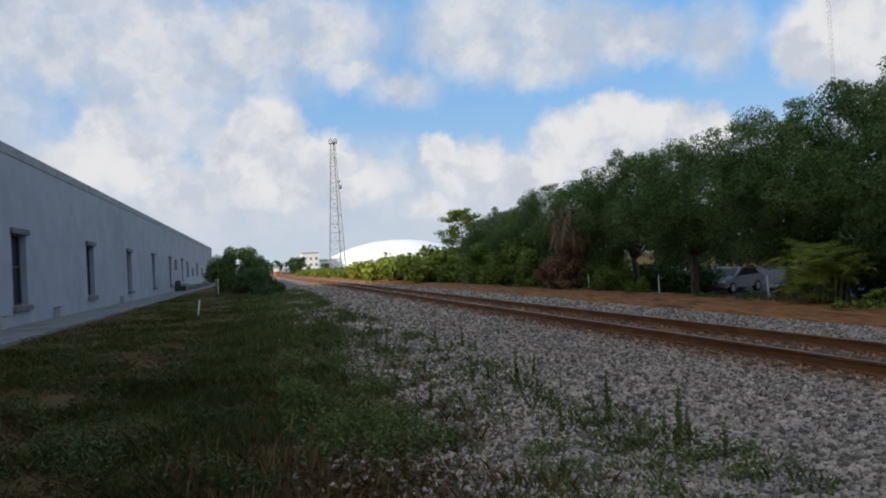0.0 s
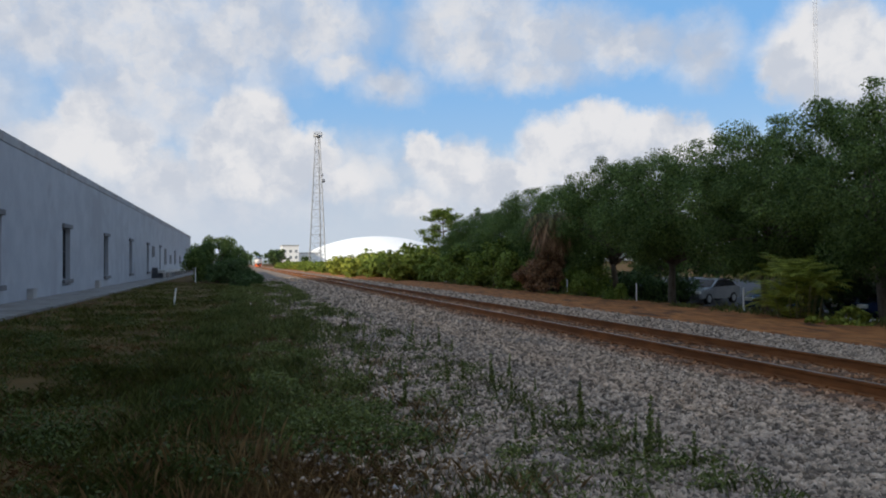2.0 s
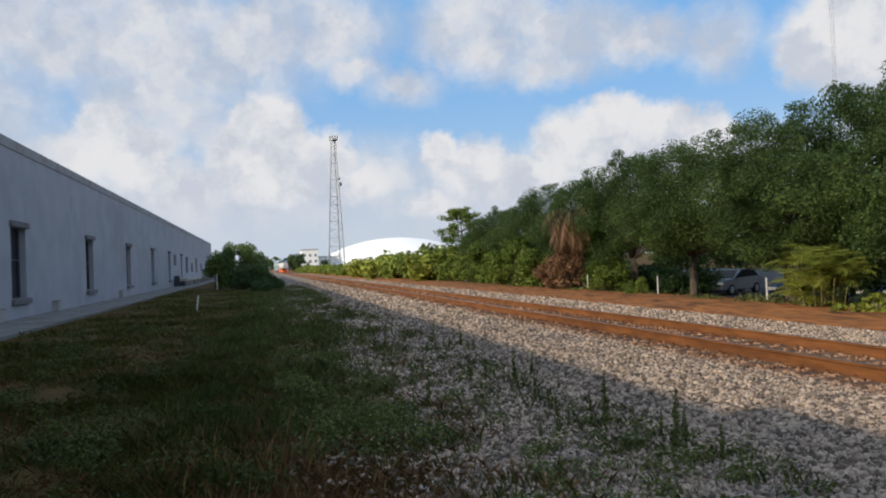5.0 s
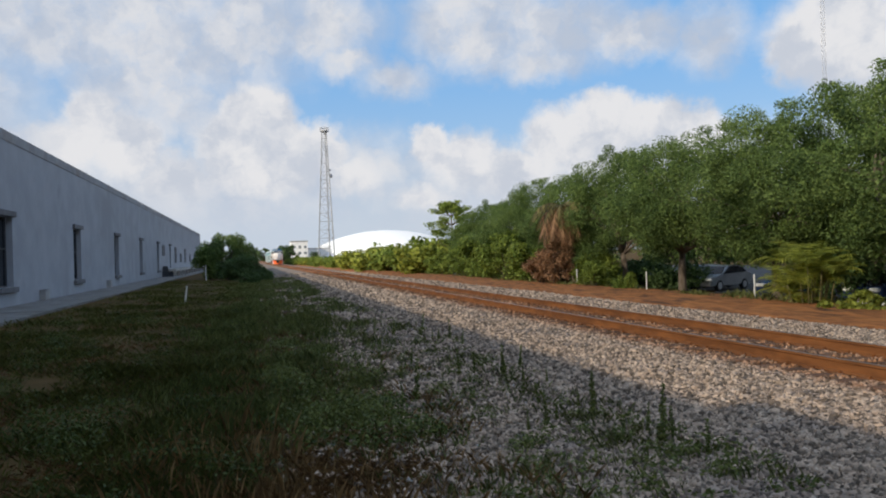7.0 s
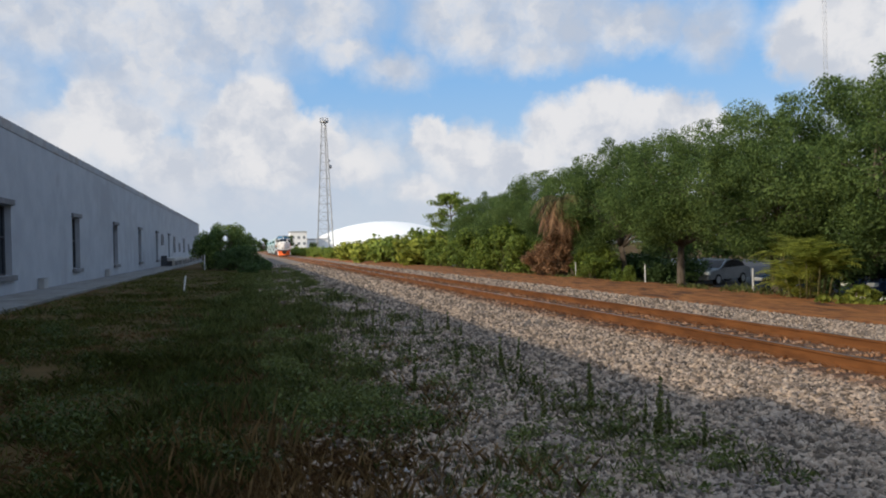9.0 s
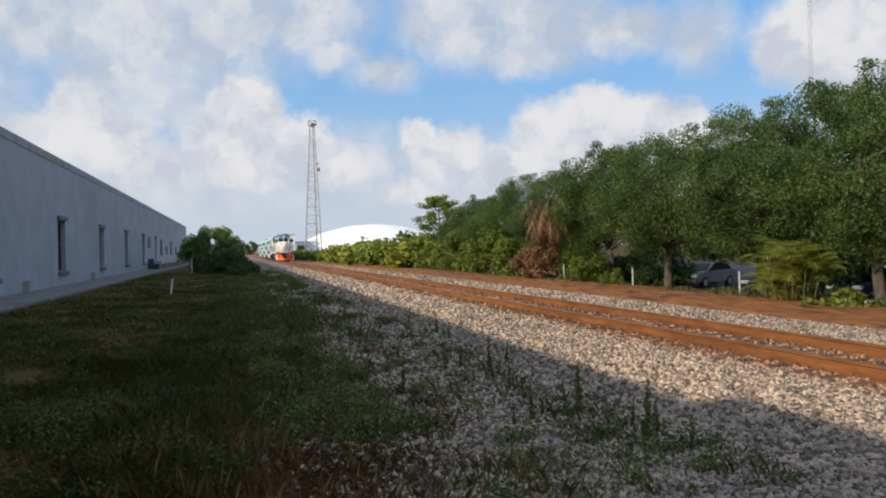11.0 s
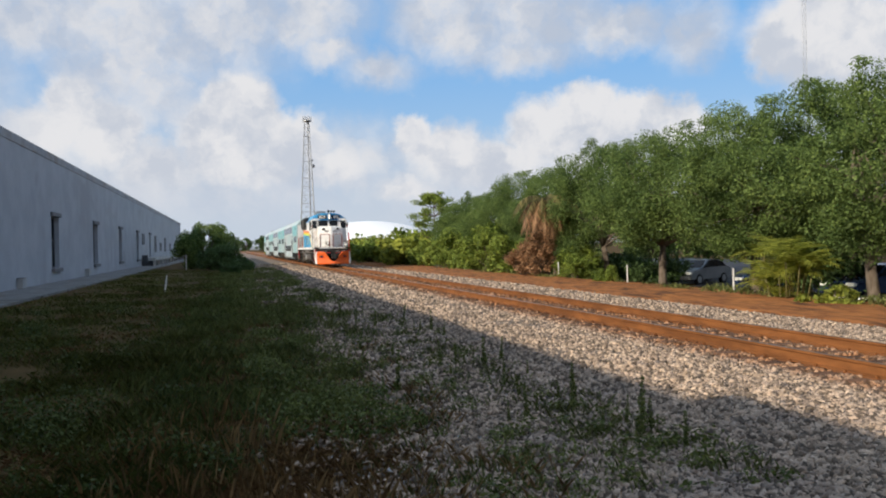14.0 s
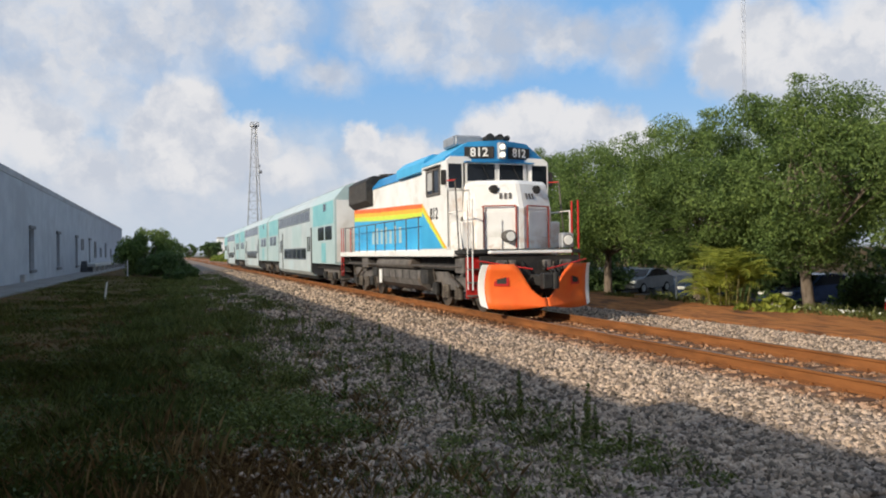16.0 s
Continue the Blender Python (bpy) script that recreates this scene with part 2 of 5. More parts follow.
M["silver"] = material("silver_carriage_paint", (0.39, 0.45, 0.465), (0.50, 0.555, 0.565), 0.9, 0.4, c=(0.46, 0.56, 0.59), c_scale=0.5, obj=0.02)
M["teal"] = material("teal_paint", (0.16, 0.42, 0.46), (0.25, 0.51, 0.535), 0.9, 0.4, obj=0.02)
M["pale_teal"] = material("pale_teal_paint", (0.36, 0.475, 0.485), (0.44, 0.54, 0.55), 0.9, 0.4, obj=0.02)
M["roof_grey"] = material("carriage_roof", (0.42, 0.45, 0.46), (0.54, 0.56, 0.57), 0.9, 0.6, c=(0.36, 0.37, 0.37), c_scale=0.5, obj=0.02)
M["band_grey"] = material("grey_window_band", (0.16, 0.19, 0.21), (0.24, 0.27, 0.29), 1.2, 0.25, obj=0.02)
M["galv"] = material("galvanised_steel", (0.28, 0.29, 0.31), (0.40, 0.41, 0.43), 3, 0.55, 0.5)
M["roof_white"] = material("white_roof_membrane", (0.80, 0.80, 0.79), (0.86, 0.86, 0.85), 0.05, 0.6)
M["red"] = material("red_paint", (0.45, 0.02, 0.02), (0.55, 0.04, 0.03), 2, 0.4)
M["rail_red"] = material("faded_red_paint", (0.24, 0.045, 0.035), (0.36, 0.075, 0.05), 3, 0.6, obj=0.05)
M["white_worn"] = material("grimy_white_paint", (0.76, 0.74, 0.71), (0.86, 0.85, 0.83), 2.2, 0.5, c=(0.64, 0.54, 0.47), c_scale=1.6, obj=0.01)
# silver paint set darker, with the shade under the trees put into it
M["car_silver"] = material("silver_dimmed_for_shade", (0.20, 0.21, 0.225), (0.27, 0.28, 0.295), 1, 0.28, 0.5)
M["car_blue"] = material("dark_blue_metallic", (0.03, 0.05, 0.12), (0.04, 0.07, 0.16), 1, 0.25, 0.4)
M["rubber"] = material("rubber", (0.015, 0.015, 0.015), (0.03, 0.03, 0.03), 8, 0.85)
M["stake"] = material("white_stake", (0.70, 0.68, 0.64), (0.80, 0.78, 0.74), 6, 0.7)
M["lens"] = material("lamp_lens", (0.75, 0.74, 0.70), (0.85, 0.84, 0.80), 8, 0.08)


def lamp_material(name, colour, strength):
    m = bpy.data.materials.new(name)
    m.use_nodes = True
    s = m.node_tree.nodes["Principled BSDF"]
    s.inputs["Base Color"].default_value = (*colour, 1)
    s.inputs["Emission Color"].default_value = (*colour, 1)
    s.inputs["Emission Strength"].default_value = strength
    return m


M["headlight"] = lamp_material("lit_headlight", (1.0, 0.93, 0.78), 1.1)


# ---- mesh helpers ----
def mesh_of(name, bm, mat, smooth=False):
    me = bpy.data.meshes.new(name)
    bm.normal_update()
    bm.to_mesh(me)
    bm.free()
    for mm in (mat if isinstance(mat, (list, tuple)) else [mat]):
        me.materials.append(mm)
    if smooth:
        for p in me.polygons:
            p.use_smooth = True
    return me


def part(name, bm, mat, parent=None, label="", at=None, smooth=False):
    ob = new(name, mesh_of(name, bm, mat, smooth))
    if parent is not None:
        ob.parent = parent
    if at is not None:
        ob.matrix_basis = at
    if label:
        tagged(ob, label)
    return ob


def raw(name, verts, faces, mat, parent=None, smooth=False):
    me = bpy.data.meshes.new(name)
    me.from_pydata([tuple(v) for v in verts], [], [tuple(f) for f in faces])
    for mm in (mat if isinstance(mat, (list, tuple)) else [mat]):
        me.materials.append(mm)
    if smooth:
        for p in me.polygons:
            p.use_smooth = True
    ob = new(name, me)
    if parent is not None:
        ob.parent = parent
    return ob


def box(bm, x0, x1, y0, y1, z0, z1, bevel=0.0, seg=1):
    r = bmesh.ops.create_cube(bm, size=1.0)
    vs = r["verts"]
    for v in vs:
        v.co = Vector(((x0 + x1) / 2 + v.co.x * (x1 - x0), (y0 + y1) / 2 + v.co.y * (y1 - y0), (z0 + z1) / 2 + v.co.z * (z1 - z0)))
    if bevel:
        es = list({e for v in vs for e in v.link_edges})
        bmesh.ops.bevel(bm, geom=es, offset=bevel, segments=seg, affect="EDGES", profile=0.5)
    return bm


def boxes(rows, bevel=0.0):
    bm = bmesh.new()
    for r in rows:
        box(bm, *r, bevel=bevel)
    return bm


def rod(bm, a, b, r0, r1=None, seg=8):
    a, b = Vector(a), Vector(b)
    d = b - a
    m = Matrix.Translation((a + b) / 2) @ d.to_track_quat("Z", "Y").to_matrix().to_4x4()
    bmesh.ops.create_cone(bm, cap_ends=True, segments=seg, radius1=r0, radius2=r0 if r1 is None else r1, depth=d.length, matrix=m)
    return bm


def prism(bm, outline, x0, x1, axis="x"):
    """An outline of (u, v) swept along an axis: x -> (y, z), y -> (x, z), z -> (x, y)."""
    def place(u, v, w):
        return (w, u, v) if axis == "x" else (u, w, v) if axis == "y" else (u, v, w)
    a = [bm.verts.new(place(u, v, x0)) for u, v in outline]
    b = [bm.verts.new(place(u, v, x1)) for u, v in outline]
    n = len(outline)
    fs = [bm.faces.new(a), bm.faces.new(b[::-1])]
    for i in range(n):
        fs.append(bm.faces.new((a[i], b[i], b[(i + 1) % n], a[(i + 1) % n])))
    bmesh.ops.recalc_face_normals(bm, faces=fs)
    return bm


def empty(name, m=None, label="", category="", group=""):
    ob = new(name)
    if m is not None:
        ob.matrix_basis = m
    return tagged(ob, label, category, group)


# ---- the ground and the line ----
def lerp_rows(rows, x):
    if x <= rows[0][0]:
        return rows[0][1]
    for (a, za), (b, zb) in zip(rows, rows[1:]):
        if x <= b:
            return za + (zb - za) * (x - a) / (b - a)
    return rows[-1][1]


GROUND = ((-60, -0.30), (-10, -0.24), (-7.0, -0.16), (-4.5, -0.28), (-1.0, -0.36), (2.5, -0.36), (5.0, -0.40), (13.0, -0.40), (17.0, -0.36), (20.0, -0.50), (23.0, -1.02), (60, -1.1))
BALLAST = ((1.9, -0.40), (2.6, -0.335), (4.2, -0.285), (5.6, -0.235), (6.6, -0.205), (7.0, -0.195), (9.8, -0.195), (10.4, -0.215), (11.6, -0.27), (12.5, -0.325), (13.1, -0.36), (13.6, -0.46))


def rough_z(x, y, k):
    return k * (noise.noise((x * 0.35, y * 0.35, 3.1)) * 0.7 + noise.noise((x * 1.3, y * 1.3, 7.7)) * 0.3)


def ground_z(x, y):
    near = max(0.0, 1.0 - abs(y - 20) / 220)
    return lerp_rows(GROUND, x) + rough_z(x, y, 0.10 * near if -6.5 < x < 2.4 or x > 17 else 0.0)


def grid_sheet(name, xs, ys, fz, mat):
    verts = [(x, y, fz(x, y)) for y in ys for x in xs]
    n = len(xs)
    faces = [(j * n + i, j * n + i + 1, (j + 1) * n + i + 1, (j + 1) * n + i) for j in range(len(ys) - 1) for i in range(n - 1)]
    return raw(name, verts, faces, mat, smooth=True)


gx = [-2600, -900, -300, -120, -60, -30, -18, -10, -8, -7] + [-6.5 + 0.5 * i for i in range(18)] + [3.5, 5, 8, 12, 13] + [14 + i for i in range(14)] + [32, 40, 60, 120, 300, 900, 2600]
gy = [-900, -200, -60, -20, -6] + [-4 + 0.8 * i for i in range(70)] + [54 + 4 * i for i in range(30)] + [180, 210, 260, 340, 480, 700, 1100, 1800, 2900]
tagged(grid_sheet("ground", gx, gy, ground_z, M["soil"]), "dark weedy soil with patchy grass beside the line", "ground", kind="structure")

bx = [1.9 + 0.3 * i for i in range(37)] + [13.0, 13.3, 13.6]
by = [-30 + 2 * i for i in range(15)] + [0.5 * i for i in range(120)] + [60 + 5 * i for i in range(40)] + [260 + 60 * i for i in range(12)]
ballast = tagged(grid_sheet("ballast", bx, by, lambda x, y: lerp_rows(BALLAST, x) + rough_z(x * 2, y * 2, 0.035), M["ballast"]),
                 "grey-tan crushed stone ballast bed under the track", "ballast", kind="structure")


def dirt_z(x, y):
    return -0.33 + 0.07 * math.sin((x - 12.7) / 5.6 * math.pi) + rough_z(x * 1.5, y, 0.07) + (0.0 if 13.0 < x < 17.9 else -0.12)


dirt = tagged(grid_sheet("dirt_strip", [12.7 + 0.25 * i for i in range(24)], by, dirt_z, M["dirt"]),
              "rust-brown bare dirt strip beyond the ballast", "ground", kind="structure")

# rails: head, web and foot in one rolled section
RAIL = [(-0.07, -0.175), (0.07, -0.175), (0.07, -0.162), (0.014, -0.145), (0.012, -0.045), (0.037, -0.034), (0.037, -0.006), (0.030, 0.0),
        (-0.030, 0.0), (-0.037, -0.006), (-0.037, -0.034), (-0.012, -0.045), (-0.014, -0.145), (-0.07, -0.162)]
TRACK = 8.378
for side in (-1, 1):
    rail = empty("rail", pose(TRACK + side * 0.75, 0, 0), "rusty brown steel rail spiked to wooden ties", "rail", "rails")
    part("rail_web", prism(bmesh.new(), RAIL, -40, 900, "y"), M["rust"], rail)
    part("rail_head", boxes([(-0.029, 0.029, -40, 900, 0.0, 0.0025)]), M["railtop"], rail, "worn brighter running surface")

# ---- the long building ----
WX, WTOP = -9.6, 7.24
WIN_Y = [6.5, 20.0, 33.5, 47.0, 60.6, 74.0, 87.6, 101.0]
WIN_W, WIN_LO, WIN_HI = 2.0, 0.72, 3.66


def long_wall():
    """Wall slab with deep window openings, made of butted blocks."""
    bm = bmesh.new()
    y0, y1, back = -60.0, 165.0, WX - 0.34
    box(bm, back, WX, y0, y1, WIN_HI, WTOP - 0.45)
    box(bm, back, WX, y0, y1, -0.5, WIN_LO)
    edges = [y0]
    for y in WIN_Y:
        edges += [y, y + WIN_W]
    edges.append(y1)
    for a, b in zip(edges[0::2], edges[1::2]):
        box(bm, back, WX, a, b, WIN_LO, WIN_HI)
    return bm


house = empty("warehouse", pose(0, 0, 0), "long white stucco warehouse with tall narrow windows, in shade", "building")
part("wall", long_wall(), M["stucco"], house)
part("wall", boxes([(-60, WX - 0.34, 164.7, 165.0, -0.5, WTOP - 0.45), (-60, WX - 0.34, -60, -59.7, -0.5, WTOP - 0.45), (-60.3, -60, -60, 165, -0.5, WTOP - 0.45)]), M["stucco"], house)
part("parapet", boxes([(WX - 0.36, WX + 0.035, -60.03, 165.03, WTOP - 0.45, WTOP)], 0.03), M["coping"], house, "weathered brown-grey parapet coping")
# unseen extra height, added so the near shadow reaches further over the ballast
part("parapet", boxes([(WX - 0.36, WX + 0.035, -60.03, 0.9, WTOP + 0.002, WTOP + 0.32)], 0.03), M["coping"], house, "unseen raised parapet added to push the near shadow edge out")
part("roof", boxes([(-60, WX - 0.36, -60, 165, WTOP - 0.8, WTOP - 0.6)]), M["concrete"], house)
for y in WIN_Y:
    w = empty("window", pose(WX, y, 0))
    w.parent = house
    part("pane", boxes([(-0.33, -0.31, 0.0, WIN_W, WIN_LO, WIN_HI)]), M["glass"], w)
    part("window_frame", boxes([(-0.31, -0.25, 0.0, 0.07, WIN_LO, WIN_HI), (-0.31, -0.25, WIN_W - 0.07, WIN_W, WIN_LO, WIN_HI), (-0.31, -0.25, 0.07, WIN_W - 0.07, WIN_HI - 0.07, WIN_HI),
                                (-0.31, -0.25, 0.07, WIN_W - 0.07, WIN_LO, WIN_LO + 0.07), (-0.305, -0.255, 0.97, 1.03, WIN_LO + 0.07, WIN_HI - 0.07), (-0.305, -0.255, 0.07, 0.97, 2.3, 2.36), (-0.305, -0.255, 1.03, WIN_W - 0.07, 2.3, 2.36)]), M["frame_dark"], w)
    part("lintel", boxes([(0.002, 0.13, -0.12, WIN_W + 0.2, WIN_HI, WIN_HI + 0.24)], 0.015), M["dark_trim"], w, "dark projecting lintel")
    part("sill", boxes([(0.002, 0.16, -0.12, WIN_W + 0.2, WIN_LO - 0.22, WIN_LO)], 0.015), M["dark_trim"], w, "dark projecting sill")
# small square windows towards the far end
for y, z in ((93.0, 3.0), (108, 3.0), (108, 2.1), (116, 2.2), (124, 3.0), (124, 2.1), (134, 2.2), (145, 2.2)):
    w = empty("window", pose(WX, y, z))
    w.parent = house
    part("pane", boxes([(0.002, 0.03, 0, 2.2, -0.55, 0.55)]), M["dark_trim"], w)
    part("window_frame", boxes([(0.002, 0.06, -0.08, 0.0, -0.63, 0.63), (0.002, 0.06, 2.2, 2.28, -0.63, 0.63), (0.002, 0.06, 0, 2.2, 0.55, 0.63), (0.002, 0.06, 0, 2.2, -0.63, -0.55)]), M["dark_trim"], w)

# paved strip along the wall, in slabs
walkway = tagged(part("pavement", boxes([(WX + 0.002, -7.05, -60, 165, -0.5, -0.095)]), M["shaded_concrete"]), "grey concrete paved strip along the warehouse wall", "pavement", kind="structure")
slab_me = mesh_of("slab", box(bmesh.new(), 0, 2.5, 0, 2.97, 0, 0.035, 0.008), M["shaded_concrete"])
for i in range(46):
    s = new("slab", slab_me)
    s.parent = walkway
    s.matrix_basis = pose(WX + 0.03, 12 + 3.0 * i, -0.094 + 0.006 * math.sin(i * 2.3))


# ---- plants ----
def fast_mesh(name, verts, faces, mat, smooth=False):
    """Mesh from arrays: verts (n, 3), faces (m, k) with one k."""
    me = bpy.data.meshes.new(name)
    verts, faces = np.asarray(verts, np.float32), np.asarray(faces, np.int32)
    m, k = faces.shape
    me.vertices.add(len(verts))
    me.vertices.foreach_set("co", verts.ravel())
    me.loops.add(m * k)
    me.loops.foreach_set("vertex_index", faces.ravel())
    me.polygons.add(m)
    me.polygons.foreach_set("loop_start", np.arange(0, m * k, k, dtype=np.int32))
    me.update(calc_edges=True)
    me.validate()
    me.materials.append(mat)
    if smooth:
        me.polygons.foreach_set("use_smooth", np.ones(m, bool))
    return me


def fast_bm(verts, faces):
    bm = bmesh.new()
    vs = [bm.verts.new(v) for v in verts]
    for f in faces:
        bm.faces.new([vs[i] for i in f])
    return bm


def leaves(rng, centres, radii, count, size, flat=0.8, out=0.5, droop=0.0):
    """Diamond leaves in clumps: arrays of verts and faces."""
    n = len(centres)
    w = np.asarray(radii) ** 2
    pick = rng.choice(n, count, p=w / w.sum())
    d = rng.normal(size=(count, 3))
    d /= np.linalg.norm(d, axis=1)[:, None]
    r = rng.random(count) ** 0.45
    c = np.asarray(centres)[pick] + d * (np.asarray(radii)[pick] * r)[:, None] * np.array([1, 1, flat])
    nrm = d * out + rng.normal(size=(count, 3)) * 0.6 + np.array([0, 0, 0.35])
    nrm /= np.linalg.norm(nrm, axis=1)[:, None]
    a = np.cross(nrm, rng.normal(size=(count, 3)))
    a[:, 2] -= droop
    a /= np.linalg.norm(a, axis=1)[:, None]
    b = np.cross(nrm, a)
    s = size * (0.6 + 0.8 * rng.random(count))[:, None]
    v = np.stack([c - a * s, c + b * s * 0.45 + nrm * s * 0.12, c + a * s, c - b * s * 0.45 + nrm * s * 0.12], 1).reshape(-1, 3)
    return v, np.arange(count * 4).reshape(-1, 4)


def limb(bm, pts, r0, r1, seg=7):
    rings = []
    n = len(pts)
    for i, p in enumerate(pts):
        p = Vector(p)
        t = (Vector(pts[min(i + 1, n - 1)]) - Vector(pts[max(i - 1, 0)])).normalized()
        u = t.orthogonal().normalized()
        w = t.cross(u)
        r = r0 + (r1 - r0) * i / (n - 1)
        rings.append([bm.verts.new(p + (u * math.cos(k * 6.2832 / seg) + w * math.sin(k * 6.2832 / seg)) * r) for k in range(seg)])
    for a, b in zip(rings, rings[1:]):
        best = min(range(seg), key=lambda s: sum((a[k].co - b[(k + s) % seg].co).length for k in range(seg)))
        for k in range(seg):
            bm.faces.new((a[k], a[(k + 1) % seg], b[(k + 1 + best) % seg], b[(k + best) % seg]))
    bm.faces.new(rings[0][::-1]), bm.faces.new(rings[-1])


def tree_meshes(seed, h, rad, low, leaf_mat, count=11000, clumps=60, size=0.13, trunk_r=0.19, flat=0.8):
    """Trunk with limbs, and a lumpy crown of small leaves."""
    rng = np.random.default_rng(seed)
    fork = Vector((rng.normal() * 0.15, rng.normal() * 0.15, low + 0.12 * h))
    bm = bmesh.new()
    limb(bm, [(0, 0, -0.3), (0.03, 0.02, 0.2), (fork.x * 0.5 + 0.06, fork.y * 0.5, fork.z * 0.55), tuple(fork)], trunk_r * 1.25, trunk_r * 0.8, 9)
    cs, rs = [], []
    mid = (h + low) / 2
    for k in range(clumps):
        d = rng.normal(size=3)
        d /= np.linalg.norm(d)
        u = 0.45 + 0.55 * rng.random() ** 0.5
        lump = 1.0 + 0.12 * math.sin(3 * math.atan2(d[1], d[0]) + seed) + 0.12 * rng.normal()
        c = np.array([d[0] * rad * u * lump * 0.86, d[1] * rad * u * lump * 0.86, mid + d[2] * (h - low) / 2 * u * 0.86])
        cs.append(c)
        rs.append(rad * (0.12 + 0.14 * rng.random()))
    top = np.array([c for c in cs if c[2] > mid])
    for c in top[: len(top) // 2]:
        for _ in range(2):
            t = c + np.array([rng.normal() * 0.5, rng.normal() * 0.5, 0.3 + 0.55 * rng.random()]) * rad * 0.26
            cs.append(t)
            rs.append(rad * (0.06 + 0.07 * rng.random()))
    for k in range(9):
        c = Vector(cs[(k * 7) % clumps])
        q = fork.lerp(c, 0.5) + Vector((rng.normal() * 0.2, rng.normal() * 0.2, 0.25))
        limb(bm, [tuple(fork - Vector((0, 0, 0.15))), tuple(fork.lerp(q, 0.5)), tuple(q), tuple(c)], trunk_r * 0.55, 0.025, 6)
        for j in range(3):
            e = Vector(cs[(k * 7 + j * 3 + 1) % clumps])
            if (e - q).length < rad:
                limb(bm, [tuple(q), tuple(q.lerp(e, 0.5) + Vector((0, 0, 0.1))), tuple(e)], 0.05, 0.012, 5)
    trunk = mesh_of("trunk", bm, M["bark"], True)
    v, f = leaves(rng, cs, rs, count, size, flat)
    return trunk, fast_mesh("crown", v, f, leaf_mat)


def plant(name, meshes, m, label, category, group="", parts=("trunk", "crown")):
    t = empty(name, m, label, category, group)
    for pn, me in zip(parts, meshes):
        ob = new(pn, me)
        ob.parent = t
    return t


def spot(x, y, turn=0, s=1.0, dz=-0.05):
    return pose(x, y, ground_z(x, y) + dz, 0, 0, turn) @ Matrix.Scale(s, 4)


OAKS = [tree_meshes(11 + 7 * i, 8.1 + 0.35 * (i % 3), 4.1 + 0.3 * (i % 2), 1.15, M["leaf_oak"], 80000, 100, 0.056) for i in range(4)]
OAK_ROWS = ((20.2, 12.5, 10, 0.90, 1), (19.8, 19.6, 80, 0.94, 0), (20.8, 26.5, 150, 0.93, 2), (20.2, 32.6, 220, 0.96, 3), (20.6, 39.0, 290, 0.92, 1), (20.4, 45.6, 20, 0.88, 0),
            (20.8, 52.2, 130, 0.87, 2), (21.0, 59.0, 250, 0.84, 3), (21.2, 65.8, 330, 0.82, 1), (21.6, 72.4, 60, 0.70, 0), (19.4, 5.5, 200, 0.95, 3), (20.5, -2.0, 100, 1.0, 2))
for x, y, turn, s, k in OAK_ROWS:
    t = plant("oak_tree", OAKS[k], pose(x, y, ground_z(x, y) - 0.05, 0, 0, turn), "spreading green oak tree with dense small leaves beside the line", "tree", "oaks along the line")
    t.scale = (s, s, s)
BACK_OAKS = [tree_meshes(61 + 5 * i, 8.2, 4.4, 0.9, M["leaf_oak"], 9000, 60, 0.16) for i in range(2)]
for i in range(9):
    t = plant("oak_tree", BACK_OAKS[i % 2], pose(31.0 + (i % 3) * 1.2, 8 + 9.5 * i, ground_z(34, 8 + 9.5 * i) - 0.05, 0, 0, 47 * i), "dark green oak tree behind the parking lot", "tree", "oaks behind the lot")
    t.scale = (0.9, 0.9, 0.9)
for x, y, turn, k in ((24.4, 25.2, 70, 1.03), (24.0, 15.5, 160, 0.92)):
    t = plant("oak_tree", OAKS[2], pose(x, y, ground_z(x, y) - 0.05, 0, 0, turn), "spreading green oak tree in the second row beside the lot", "tree", "oaks along the line")
    t.scale = (k, k, k)


def shrub_meshes(seed, h, rad, mat, count=3500, size=0.12, clumps=26):
    rng = np.random.default_rng(seed)
    cs, rs = [], []
    bm = bmesh.new()
    for k in range(clumps):
        a, u = rng.random() * 6.283, rng.random() ** 0.5
        z = h * (0.12 + 0.74 * rng.random() * (1 - 0.45 * u * u))
        c = (math.cos(a) * rad * u * 0.85, math.sin(a) * rad * u * 0.85, z)
        cs.append(c)
        rs.append(min(rad, h) * (0.18 + 0.16 * rng.random()))
        if k % 2 == 0:
            limb(bm, [(c[0] * 0.1, c[1] * 0.1, -0.15), (c[0] * 0.45, c[1] * 0.45, z * 0.5), c], 0.035, 0.008, 5)
    v, f = leaves(rng, cs, rs, count, size, 0.9)
    return mesh_of("stems", bm, M["bark"]), fast_mesh("foliage", v, f, mat)


SP = ("stems", "foliage")


